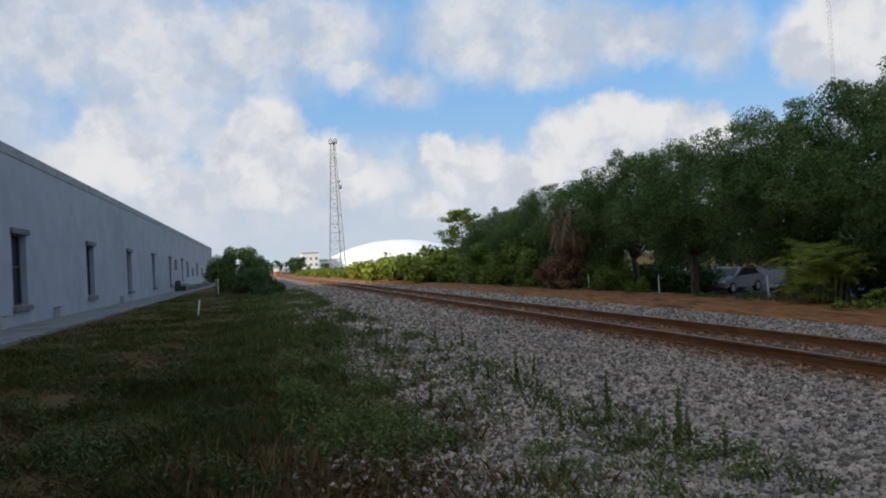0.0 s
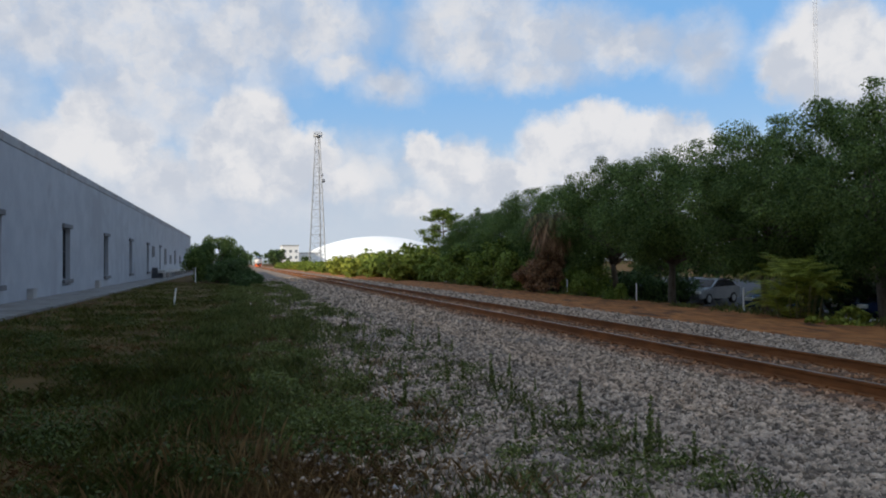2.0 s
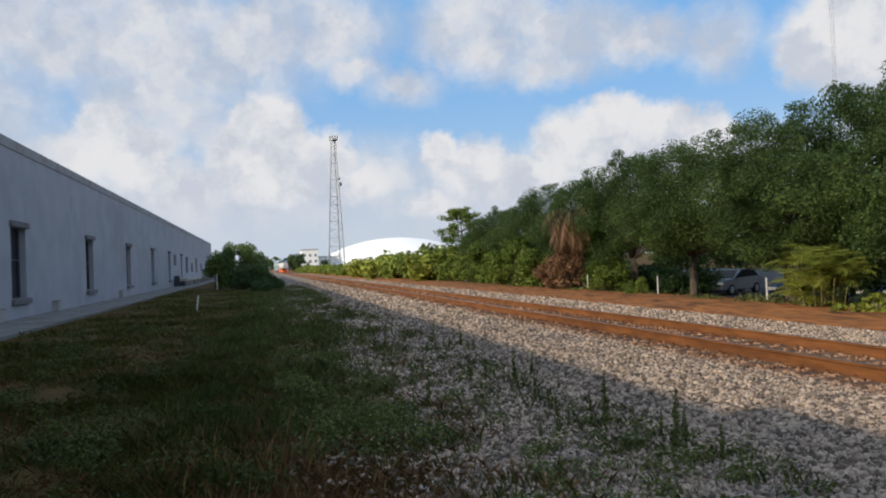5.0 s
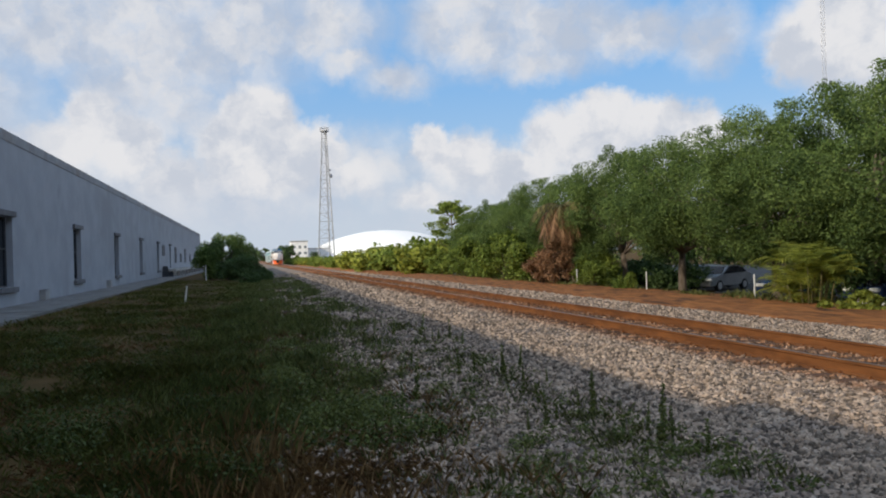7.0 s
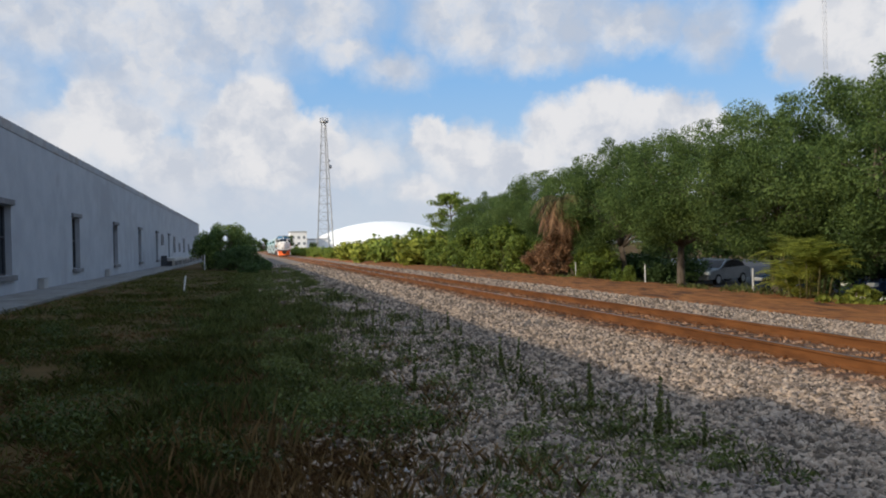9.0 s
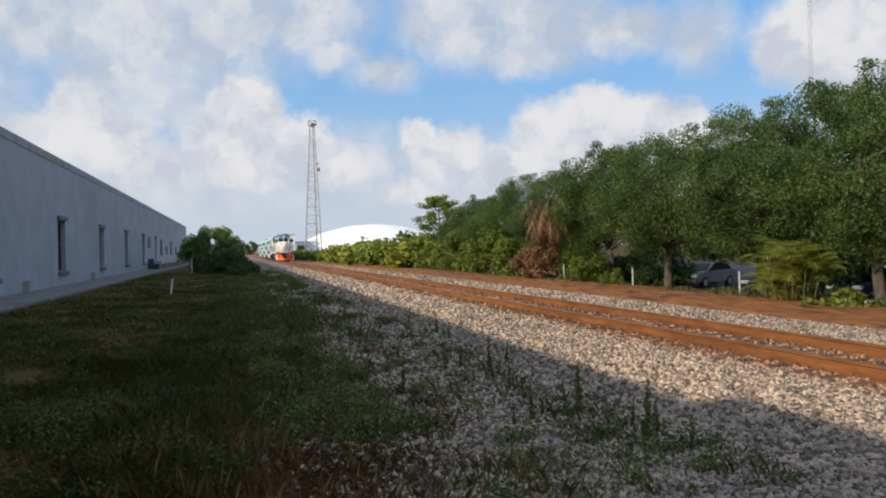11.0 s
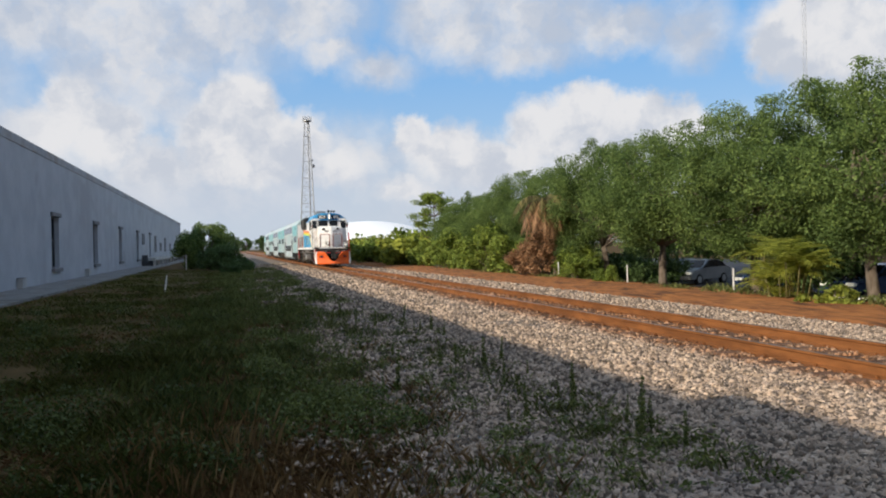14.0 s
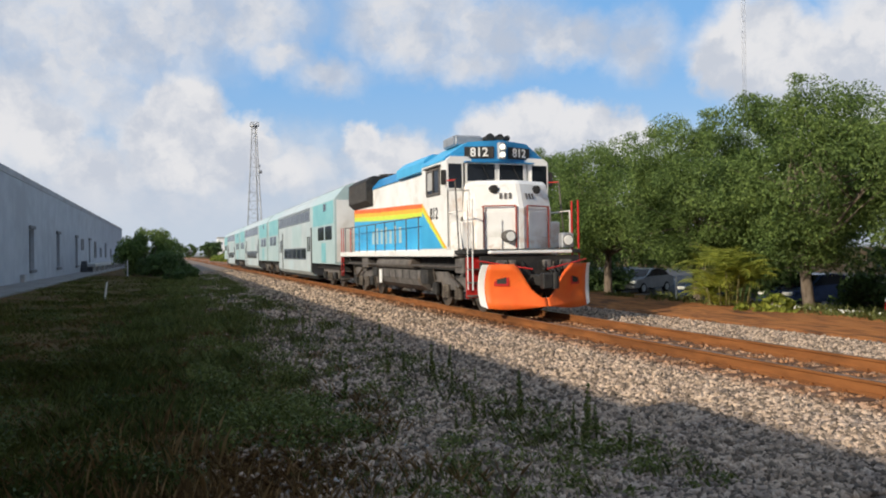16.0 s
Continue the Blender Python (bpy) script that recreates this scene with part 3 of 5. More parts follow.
def clump_palm(seed, stems, h):
    """Many thin canes, each with a fan of arching feathered fronds."""
    rng = np.random.default_rng(seed)
    t = empty("clumping_palm", spot(16.7, 19.9), "sunlit yellow-green clumping palm with feathered fronds at the dirt edge", "palm")
    for k in range(stems):
        a = 2.399 * k
        r = 0.62 * math.sqrt((k + 0.5) / stems)
        top = Vector((math.cos(a) * r * 1.35, math.sin(a) * r * 1.35, h * (0.05 + 0.56 * rng.random())))
        bm = bmesh.new()
        limb(bm, [(math.cos(a) * r, math.sin(a) * r, -0.2), (math.cos(a) * r * 1.15, math.sin(a) * r * 1.15, top.z * 0.5), tuple(top)], 0.03, 0.018, 6)
        cane = part("cane", bm, M["cane"], t, smooth=True)
        verts, faces = [], []
        for q in range(7):
            b = a + 0.9 * q + 0.5 * rng.normal()
            p, d = top.copy(), Vector((math.cos(b) * 0.8, math.sin(b) * 0.8, 0.5 + 1.6 * rng.random())).normalized()
            side = Vector((-math.sin(b), math.cos(b), 0))
            length = 0.75 + 0.45 * rng.random()
            for j in range(12):
                e = p + d * (length / 12)
                d = (d + Vector((0, 0, -0.13))).normalized()
                w = 0.36 * math.sin(math.pi * (0.15 + 0.8 * j / 12))
                for sgn in (-1, 1):
                    n0 = len(verts)
                    tip = e + side * sgn * w + d * 0.16 + Vector((0, 0, -0.3 * w))
                    verts += [p, p.lerp(e, 0.55), tip, p.lerp(tip, 0.5) - d * 0.012]
                    faces.append((n0, n0 + 1, n0 + 2, n0 + 3))
                p = e
        part("fronds", fast_bm(verts, faces), M["leaf_lime"], cane)
    return t


clump_palm(5, 22, 2.75)
plant("lime_shrub", shrub_meshes(6, 0.7, 0.9, M["leaf_lime"], 700, 0.10, 12), spot(16.2, 17.6), "low yellow-green weeds on the dirt edge", "shrub", parts=SP)
plant("dark_shrub", shrub_meshes(7, 1.5, 1.3, M["leaf_dark"], 2200, 0.15, 22), spot(16.6, 11.6), "dark green spreading shrub under the oaks", "shrub", parts=SP)
GREEN = [shrub_meshes(20 + i, 3.2 + 0.5 * (i % 2), 2.2, M["leaf_hedge"], 5200, 0.12, 34) for i in range(3)]
for i, (x, y, s, k) in enumerate(((18.2, 47.0, 0.95, 0), (18.0, 51.5, 1.05, 1), (18.2, 56.0, 0.9, 0), (18.0, 60.5, 1.0, 1), (18.3, 65.5, 0.95, 0), (18.0, 70.0, 0.85, 2), (17.9, 43.0, 0.5, 1), (17.4, 36.5, 0.42, 1), (17.3, 33.0, 0.33, 0), (18.6, 39.0, 0.7, 0))):
    t = plant("green_shrub", GREEN[k], pose(x, y, ground_z(x, y) - 0.05, 0, 0, 67 * i), "green leafy shrub below the oaks", "shrub", "shrubs below the oaks", SP)
    t.scale = (s, s, s)
FAR = [shrub_meshes(40 + i, 3.6, 3.4, M["leaf_hedge"] if i else M["leaf_lime"], 2600, 0.26, 26) for i in range(3)]
for i in range(34):
    y = 76 + 6.2 * i + (i % 3)
    x = 18.0 + 0.9 * math.sin(i * 1.7) - 0.012 * (y - 76)
    t = plant("hedge_shrub", FAR[(i * 2) % 3], pose(x, y, -0.45, 0, 0, 51 * i), "sunlit yellow-green overgrown hedge shrub along the track", "shrub", "hedge along the line", SP)
    s = (0.97 + 0.12 * math.sin(i * 2.3)) * lerp_rows(((80, 1.18), (110, 1.05), (154, 0.70), (300, 0.75)), y)
    t.scale = (s * 1.1, s * 1.1, s)
plant("flowering_shrub", shrub_meshes(61, 3.8, 2.6, leaf_material("yellow_blossom", (0.42, 0.33, 0.03), (0.62, 0.50, 0.06), 0.3), 1800, 0.26, 22), pose(19.0, 121, -0.4), "shrub covered in bright yellow blossom", "shrub", parts=SP)

# layered open tree at the far end of the row
rng = np.random.default_rng(77)
bm = bmesh.new()
limb(bm, [(0, 0, -0.3), (0.1, 0, 2.5), (0.2, 0.1, 5.2), (0.1, 0, 7.4)], 0.17, 0.05, 7)
cs, rs = [], []
for lev, reach in ((3.6, 2.3), (4.9, 2.5), (6.0, 2.2), (6.9, 1.7), (7.6, 1.0)):
    for k in range(6):
        a = k * 1.047 + lev
        e = (math.cos(a) * reach * (0.7 + 0.5 * rng.random()), math.sin(a) * reach * (0.7 + 0.5 * rng.random()), lev + 0.35 + 0.5 * rng.normal())
        limb(bm, [(0.12, 0, lev - 0.35), (e[0] * 0.5, e[1] * 0.5, lev), e], 0.05, 0.015, 5)
        for f in (0.55, 0.8, 1.0):
            cs.append((e[0] * f, e[1] * f, lev * (1 - f) + e[2] * f))
            rs.append(0.60)
v, f = leaves(rng, cs, rs, 7000, 0.11, 0.55)
plant("layered_tree", (mesh_of("trunk", bm, M["bark"], True), fast_mesh("crown", v, f, M["leaf_hedge"])), pose(21.2, 79.2, -0.95), "open green tree with flat layered branches", "tree")


def palm(h, fronds, dead):
    """Palm: ringed trunk, fronds as ribs with hanging leaflets."""
    rng = np.random.default_rng(90 + fronds)
    t = empty("dead_palm")
    bm = bmesh.new()
    limb(bm, [(0, 0, -0.3), (0.05, 0.02, h * 0.35), (0.02, 0.08, h * 0.7), (0, 0.1, h)], 0.22, 0.16, 10)
    part("trunk", bm, M["bark"], t, smooth=True)
    for k in range(fronds):
        a = k * 2.399
        up = 0.75 - 1.9 * (k / fronds)
        L = 1.9 + 0.7 * rng.random()
        verts, faces = [], []
        px = Vector((0, 0.1, h))
        d = Vector((math.cos(a), math.sin(a), up)).normalized()
        side = Vector((-math.sin(a), math.cos(a), 0))
        for j in range(13):
            q = px + d * (L / 12)
            d = (d + Vector((0, 0, -0.17))).normalized()
            i0 = len(verts)
            wdt = 0.55 * math.sin(math.pi * (0.12 + 0.85 * j / 12))
            for s in (-1, 1):
                n0 = len(verts)
                tip = q + side * s * wdt + Vector((0, 0, -wdt * 0.9)) + d * 0.15
                verts += [px, q, tip, px.lerp(tip, 0.5) + d * 0.05]
                faces.append((n0, n0 + 1, n0 + 2, n0 + 3))
            px = q
        part("frond", fast_bm(verts, faces), M["frond_dead"] if k >= fronds - dead else M["frond_old"], t, "drooping dry brown frond" if k >= fronds - dead else "")
    return t


p = palm(4.5, 52, 36)
p.matrix_basis = spot(17.5, 40.4)
tagged(p, "palm with a hanging skirt of dry reddish-brown fronds", "palm")
plant("dead_shrub", shrub_meshes(131, 3.9, 1.2, M["frond_dead"], 6000, 0.08, 60), spot(17.1, 40.6), "tall dead shrub with dry reddish-brown leaves", "shrub", parts=SP)
plant("dead_shrub", shrub_meshes(132, 2.4, 1.2, M["frond_dead"], 4200, 0.085, 30), spot(16.8, 42.0), "low dead shrub with dry reddish-brown leaves", "shrub", parts=SP)

# rounded bushes at the end of the grass, past the wall
def round_bush(seed, h, rad, mat, count, size):
    """Dense rounded bush: clumps over a low dome."""
    rng = np.random.default_rng(seed)
    cs, rs = [], []
    bm = bmesh.new()
    for k in range(130):
        d = rng.normal(size=3)
        d[2] = abs(d[2])
        d /= np.linalg.norm(d)
        d = np.sign(d) * np.abs(d) ** 0.72
        u = 0.46 + 0.38 * rng.random()
        c = (d[0] * rad * u, d[1] * rad * u, 0.2 + d[2] * (h - 0.2) * u)
        cs.append(c)
        rs.append(rad * (0.14 + 0.10 * rng.random()))
        if k % 5 == 0:
            limb(bm, [(c[0] * 0.1, c[1] * 0.1, -0.2), (c[0] * 0.4, c[1] * 0.4, c[2] * 0.5), c], 0.06, 0.012, 5)
    v, f = leaves(rng, cs, rs, count, size, 0.85)
    return mesh_of("stems", bm, M["bark"]), fast_mesh("foliage", v, f, mat)


BUSH = [round_bush(101, 5.0, 3.0, M["leaf_oak"], 26000, 0.10), round_bush(102, 3.4, 2.4, M["leaf_dark"], 10000, 0.10), round_bush(103, 1.5, 1.3, M["leaf_dark"], 3500, 0.09)]
for x, y, k, s, lab in ((-2.4, 82.5, 0, 1.12, "large flat-topped rounded green bush at the end of the grass"), (-0.4, 77.5, 1, 0.85, "dark rounded bush beside the track"),
                        (-1.6, 76.5, 1, 0.75, "dark rounded bush beside the grass"), (1.2, 70.0, 2, 0.9, "low dark bush beside the ballast"), (0.1, 64.0, 2, 0.8, "low dark bush beside the ballast")):
    t = plant("rounded_bush", BUSH[k], pose(x, y, ground_z(x, y) - 0.1, 0, 0, 40 * k), lab, "bush", parts=SP)
    t.scale = (s, s, s)

# dark undergrowth along the lot's edge
UNDER = [shrub_meshes(120 + i, 2.2, 2.1, M["leaf_dark"], 4200, 0.11, 30) for i in range(2)]
for i in range(17):
    x, y = 24.6 + 0.8 * math.sin(i * 2.1), 4 + 4.4 * i
    if 27 < y < 36:
        continue
    t = plant("undergrowth_shrub", UNDER[i % 2], pose(x, y, -1.05, 0, 0, 31 * i), "dark green undergrowth shrub in the shade of the oaks", "shrub", "undergrowth", SP)


# ---- the train; every vehicle stands on its own leading end, y runs back along it ----
MOVING = []


def lettering(text, size, m, mat, parent, name="number"):
    cu = bpy.data.curves.new(name, "FONT")
    cu.body, cu.size, cu.extrude, cu.align_x, cu.align_y = text, size, 0.004, "CENTER", "CENTER"
    cu.offset = 0.006
    cu.materials.append(mat)
    ob = new(name, cu)
    ob.parent = parent
    ob.matrix_basis = m
    return ob


def slab_poly(rows, x0, x1):
    return prism(bmesh.new(), rows, x0, x1, "x")


def wheelset(parent, y, r=0.5):
    w = part("wheelset", rod(bmesh.new(), (-0.80, y, r), (0.80, y, r), 0.09, seg=12), M["steel"], parent)
    for s in (-1, 1):
        bm = rod(bmesh.new(), (s * 0.69, y, r), (s * 0.82, y, r), r, seg=28)
        rod(bm, (s * 0.66, y, r), (s * 0.69, y, r), r + 0.028, seg=28)
        rod(bm, (s * 0.82, y, r), (s * 0.87, y, r), 0.2, seg=16)
        part("wheel", bm, M["steel"], w)
    return w


def bogie(parent, y, base=2.7, heavy=True):
    b = empty("bogie", pose(0, y, 0))
    b.parent = parent
    for s in (-1, 1):
        x0, x1 = (0.93, 1.10) if s > 0 else (-1.10, -0.93)
        h = base / 2
        bm = slab_poly([(-h - 0.65, 0.42), (-h - 0.65, 0.86), (-h - 0.3, 1.0), (-0.55, 1.0), (-0.4, 0.84), (0.4, 0.84), (0.55, 1.0), (h + 0.3, 1.0), (h + 0.65, 0.86), (h + 0.65, 0.42),
                        (h + 0.4, 0.42), (h + 0.3, 0.7), (h - 0.3, 0.7), (h - 0.45, 0.52), (-h + 0.45, 0.52), (-h + 0.3, 0.7), (-h - 0.3, 0.7), (-h - 0.4, 0.42)], x0, x1)
        part("side_frame", bm, M["grey"], b)
        bm = bmesh.new()
        for d in (-h, h):
            part("axle_box", box(bmesh.new(), *((1.09, 1.22) if s > 0 else (-1.22, -1.09)), d - 0.17, d + 0.17, 0.34, 0.68, 0.03), M["black"], b)
        for d in (-0.62, -0.36, 0.36, 0.62) if heavy else (-0.3, 0.3):
            bm = rod(bmesh.new(), (s * 1.13, d, 0.28), (s * 1.13, d, 0.66), 0.06, seg=8)
            for k in range(5):
                rod(bm, (s * 1.13, d, 0.30 + k * 0.075), (s * 1.13, d, 0.34 + k * 0.075), 0.095, seg=10)
            part("spring", bm, M["steel"], b)
        bm = bmesh.new()
        for d in (-h - 0.62, -h + 0.62, h - 0.62, h + 0.62):
            bm = box(bmesh.new(), *sorted((s * 0.70, s * 0.92)), d - 0.06, d + 0.06, 0.28, 0.78)
            part("brake_shoe", bm, M["black"], b)
            part("brake_cylinder", rod(bmesh.new(), (s * 1.0, d, 0.62), (s * 1.0, d * 0.8, 0.95), 0.07, seg=8), M["black"], b)
    part("bolster", boxes([(-0.92, 0.92, -0.35, 0.35, 0.55, 0.9)]), M["black"], b)
    for d in (-base / 2 - 0.64, base / 2 + 0.64):
        part("end_transom", boxes([(-0.92, 0.92, d - 0.06, d + 0.06, 0.5, 0.7)]), M["black"], b)
    for d in (-base / 2, base / 2):
        wheelset(b, d)
    return b


def locomotive():
    L = empty("locomotive", label="white diesel locomotive with blue roof, rainbow stripe and orange plow", category="locomotive")
    # underframe, white along its edge
    part("underframe", boxes([(-1.08, 1.08, 0.75, 16.2, 1.06, 1.44)]), M["black"], L)
    part("sill", boxes([(-1.50, 1.50, 2.1, 16.25, 1.44, 1.62)], 0.015), M["white"], L, "white walkway edge")
    # nose with a shallow vee front that leans back above
    bm = bmesh.new()
    def nose_ring(z, yr, yc, w):
        return [bm.verts.new(p) for p in ((-w, 2.5, z), (-w, yc, z), (-0.06, yr, z), (0.06, yr, z), (w, yc, z), (w, 2.5, z))]
    rings = [nose_ring(1.62, 1.08, 1.52, 1.06), nose_ring(2.66, 1.10, 1.54, 1.06), nose_ring(3.30, 1.34, 1.72, 1.02), nose_ring(3.40, 1.46, 1.80, 0.96)]
    for a, b in zip(rings, rings[1:]):
        for i in range(5):
            bm.faces.new((a[i], a[i + 1], b[i + 1], b[i]))
    bm.faces.new(rings[-1])
    bmesh.ops.recalc_face_normals(bm, faces=bm.faces[:])
    part("nose", bm, M["white_worn"], L)
    # cab: walls with a chamfered blue roof
    def cab_section(grow=0.0):
        return [(-1.5 - grow, 1.62), (-1.5 - grow, 4.02), (-1.38 - grow, 4.12), (1.38 + grow, 4.12), (1.5 + grow, 4.02), (1.5 + grow, 1.62)]
    part("cab", prism(bmesh.new(), cab_section(), 2.53, 4.66, "y"), M["white"], L)
    roof = [(-1.52, 4.02), (-1.50, 4.10), (-0.86, 4.52), (-0.5, 4.58), (0.5, 4.58), (0.86, 4.52), (1.50, 4.10), (1.52, 4.02), (1.42, 4.0), (-1.42, 4.0)]
    part("cab_roof", prism(bmesh.new(), roof, 2.72, 4.70, "y"), M["sky_blue"], L, "bright blue cab roof")
    # roof front: vee-shaped fascia with number boards and twin headlight
    bm = bmesh.new()
    out_v = [(-1.50, 4.03), (-1.46, 4.12), (-0.86, 4.52), (0.0, 4.56), (0.0, 3.99), (-1.42, 3.99)]
    for s in (-1, 1):
        f = [bm.verts.new((s * -x, 2.30 + 0.32 * abs(x) if abs(x) < 1.3 else 2.716, z)) for x, z in out_v]
        k = [bm.verts.new((s * -x, 2.75, z)) for x, z in out_v]
        bm.faces.new(f), bm.faces.new(k[::-1])
        for i in range(6):
            bm.faces.new((f[i], k[i], k[(i + 1) % 6], f[(i + 1) % 6]))
    bmesh.ops.remove_doubles(bm, verts=bm.verts[:], dist=0.0005)
    bmesh.ops.recalc_face_normals(bm, faces=bm.faces[:])
    fascia = part("roof_fascia", bm, M["blue"], L, "blue vee-shaped fascia")
    for s in (-1, 1):
        turn = math.degrees(math.atan(0.32)) * s
        at = pose(s * 0.58, 2.30 + 0.32 * 0.58 - 0.004, 4.23, 0, 0, turn)
        board = part("number_board", boxes([(-0.40, 0.40, -0.04, 0.0, -0.16, 0.16)], 0.012), M["black"], fascia, "black number board", at=at)
        lettering("812", 0.33, pose(0, -0.043, 0, 90, 0, 0), M["white"], board)
    bm = boxes([(-0.11, 0.11, 2.24, 2.36, 4.05, 4.50)], 0.03)
    hl = part("headlight_box", bm, M["galv"], fascia)
    for z in (4.16, 4.37):
        part("headlight", rod(bmesh.new(), (0, 2.20, z), (0, 2.25, z), 0.072, 0.066, seg=20), M["headlight"], hl, "lit round headlight")
    # cab windows
    for x0, x1, z0, z1 in ((-1.46, -1.07, 3.26, 3.92), (-0.92, -0.11, 3.46, 3.93), (0.02, 0.74, 3.46, 3.93), (1.0, 1.46, 3.26, 3.92)):
        w = part("cab_window", boxes([(x0, x1, 2.505, 2.522, z0, z1)], 0.008), M["glass"], L)
        part("window_rim", boxes([(x0 - 0.03, x0, 2.50, 2.529, z0 - 0.03, z1 + 0.03), (x1, x1 + 0.03, 2.50, 2.529, z0 - 0.03, z1 + 0.03), (x0, x1, 2.50, 2.529, z1, z1 + 0.03), (x0, x1, 2.50, 2.529, z0 - 0.03, z0)]), M["white"], w)
    for x in (-0.52, 0.38):
        part("wiper", rod(bmesh.new(), (x, 2.47, 3.93), (x + 0.22, 2.475, 3.52), 0.012, seg=5), M["black"], L)
    for x0, x1 in ((-1.005, -0.985), (0.85, 0.87)):
        part("pillar_seam", boxes([(x0, x1, 2.515, 2.529, 3.42, 3.96)]), M["grey"], L)
    part("front_door", boxes([(-1.44, -1.06, 2.508, 2.527, 1.68, 3.18)], 0.006), M["white_worn"], L, "grimy white cab front door")
    part("door_handle", boxes([(-1.12, -1.09, 2.46, 2.508, 2.35, 2.50)], 0.004), M["steel"], L)
    part("sun_visor", boxes([(-1.0, 1.0, 2.36, 2.53, 3.955, 3.985)]), M["blue"], L)
    for s in (-1, 1):
        xo = sorted((s * 1.502, s * 1.515))
        for y0, y1 in ((3.08, 4.12),):
            w = part("cab_side_window", boxes([(*xo, y0, y1, 3.2, 3.82)]), M["glass"], L, "dark side window with pale blind")
            xr = sorted((s * 1.502, s * 1.545))
            part("window_rim", boxes([(*xr, y0 - 0.05, y0, 3.14, 3.88), (*xr, y1, y1 + 0.05, 3.14, 3.88), (*xr, y0, y1, 3.82, 3.88), (*xr, y0, y1, 3.14, 3.2), (*xr, y0 + 0.5, y0 + 0.54, 3.2, 3.82)]), M["grey"], w)
            xb = sorted((s * 1.516, s * 1.522))
            part("blind", boxes([(*xb, y0 + 0.56, y1 - 0.03, 3.3, 3.80)]), M["concrete"], w, "pale drawn blind")
        part("awning", boxes([(*sorted((s * 1.502, s * 1.60)), 2.95, 4.25, 3.90, 3.94)]), M["grey"], L)
        lettering("812", 0.46, pose(s * 1.506, 3.6, 2.62, 90, 0, 90 * s), M["black"], L)
        mir = part("mirror", boxes([(*sorted((s * 1.52, s * 1.66)), 2.52, 2.56, 3.35, 3.75)], 0.01), M["black"], L)
    # door outlines and the cab front ledge
    part("door_seam", boxes([(-1.49, -1.475, 2.515, 2.529, 1.7, 3.2), (-1.03, -1.015, 2.515, 2.529, 1.7, 3.95)]), M["grey"], L)
    # nose lamps, bars for the operator's name, class lights, grab irons
    def on_nose(x, z):
        t = min(1.0, max(0.0, (z - 2.66) / 0.64))
        return 1.10 + 0.24 * t + 0.42 * abs(x) - 0.02
    for s in (-1, 1):
        part("marker_lamp", rod(bmesh.new(), (s * 0.6, on_nose(0.6, 3.16) - 0.10, 3.16), (s * 0.6, on_nose(0.6, 3.16) + 0.10, 3.16), 0.11, seg=16), M["black"], L, "round black marker lamp")
        tilt = math.degrees(math.atan(0.42)) * s
        bar = bmesh.new()
        for k in range(3):
            box(bm := bar, -0.16 + k * 0.12, -0.09 + k * 0.12, -0.008, 0.0, -0.08, 0.08)
        part("name_bars", bar, M["grey"], L, "row of grey bars", at=pose(s * 0.34, on_nose(0.34, 2.98) - 0.022, 2.98, -18, 0, tilt))
        part("grille_panel", boxes([(-0.36, 0.36, -0.012, 0.0, -0.32, 0.32)], 0.006), M["white"], L, at=pose(s * 0.56, 1.10 + 0.42 * 0.56 - 0.022, 2.25, 0, 0, tilt))
        for x in (0.16, 0.92):
            bm = rod(bmesh.new(), (s * x, 1.02 + 0.42 * x, 1.64), (s * x, 1.02 + 0.42 * x, 2.72), 0.022)
            rod(bm, (s * x, 1.02 + 0.42 * x, 2.70), (s * x, 1.14 + 0.42 * x, 2.70), 0.018)
            part("grab_iron", bm, M["rail_red"], L)
        part("grab_iron", rod(bmesh.new(), (s * 0.16, 1.02 + 0.07, 2.72), (s * 0.92, 1.02 + 0.386, 2.72), 0.018), M["rail_red"], L)
        if s < 0:
            continue
        ditch = part("ditch_light", boxes([(s * 1.16 - 0.17, s * 1.16 + 0.17, 0.80, 1.02, 1.63, 2.02)], 0.03), M["galv"], L, "grey ditch light housing")
        part("lens", rod(bmesh.new(), (s * 1.16, 0.775, 1.83), (s * 1.16, 0.81, 1.83), 0.125, 0.135, seg=20), M["lens"], ditch, "clear round lens")
        part("bezel", rod(bmesh.new(), (s * 1.16, 0.79, 1.83), (s * 1.16, 0.806, 1.83), 0.155, seg=20), M["grey"], ditch)
    lens = part("nose_light", rod(bmesh.new(), (-0.34, 1.03, 1.94), (-0.34, 1.30, 1.94), 0.12, seg=20), M["lens"], L, "round headlamp low on the nose")
    part("bezel", rod(bmesh.new(), (-0.34, 1.045, 1.94), (-0.34, 1.30, 1.94), 0.16, seg=20), M["grey"], lens)
    for s in (-1, 1):
        # low white side fairing beside the nose, and the rail above it
        part("nose_fairing", boxes([(*sorted((s * 1.08, s * 1.42)), 1.70, 2.50, 1.62, 2.34)], 0.03), M["white_worn"], L, "grimy white fairing beside the nose")
        bm = rod(bmesh.new(), (s * 1.44, 1.2, 2.60), (s * 1.46, 2.5, 2.60), 0.018, seg=6)
        rod(bm, (s * 1.44, 1.2, 1.6), (s * 1.44, 1.2, 2.60), 0.018, seg=6)
        part("side_rail", bm, M["white_worn"], L)
    # hood behind the cab
    hood = [(-0.96, 1.62), (-0.96, 4.03), (-0.72, 4.36), (0.72, 4.36), (0.96, 4.03), (0.96, 1.62)]
    part("hood", prism(bmesh.new(), hood, 4.67, 15.75, "y"), M["white"], L, "white engine hood")
    hoodroof = [(-1.0, 4.05), (-0.98, 4.12), (-0.70, 4.44), (0.70, 4.44), (0.98, 4.12), (1.0, 4.05)]
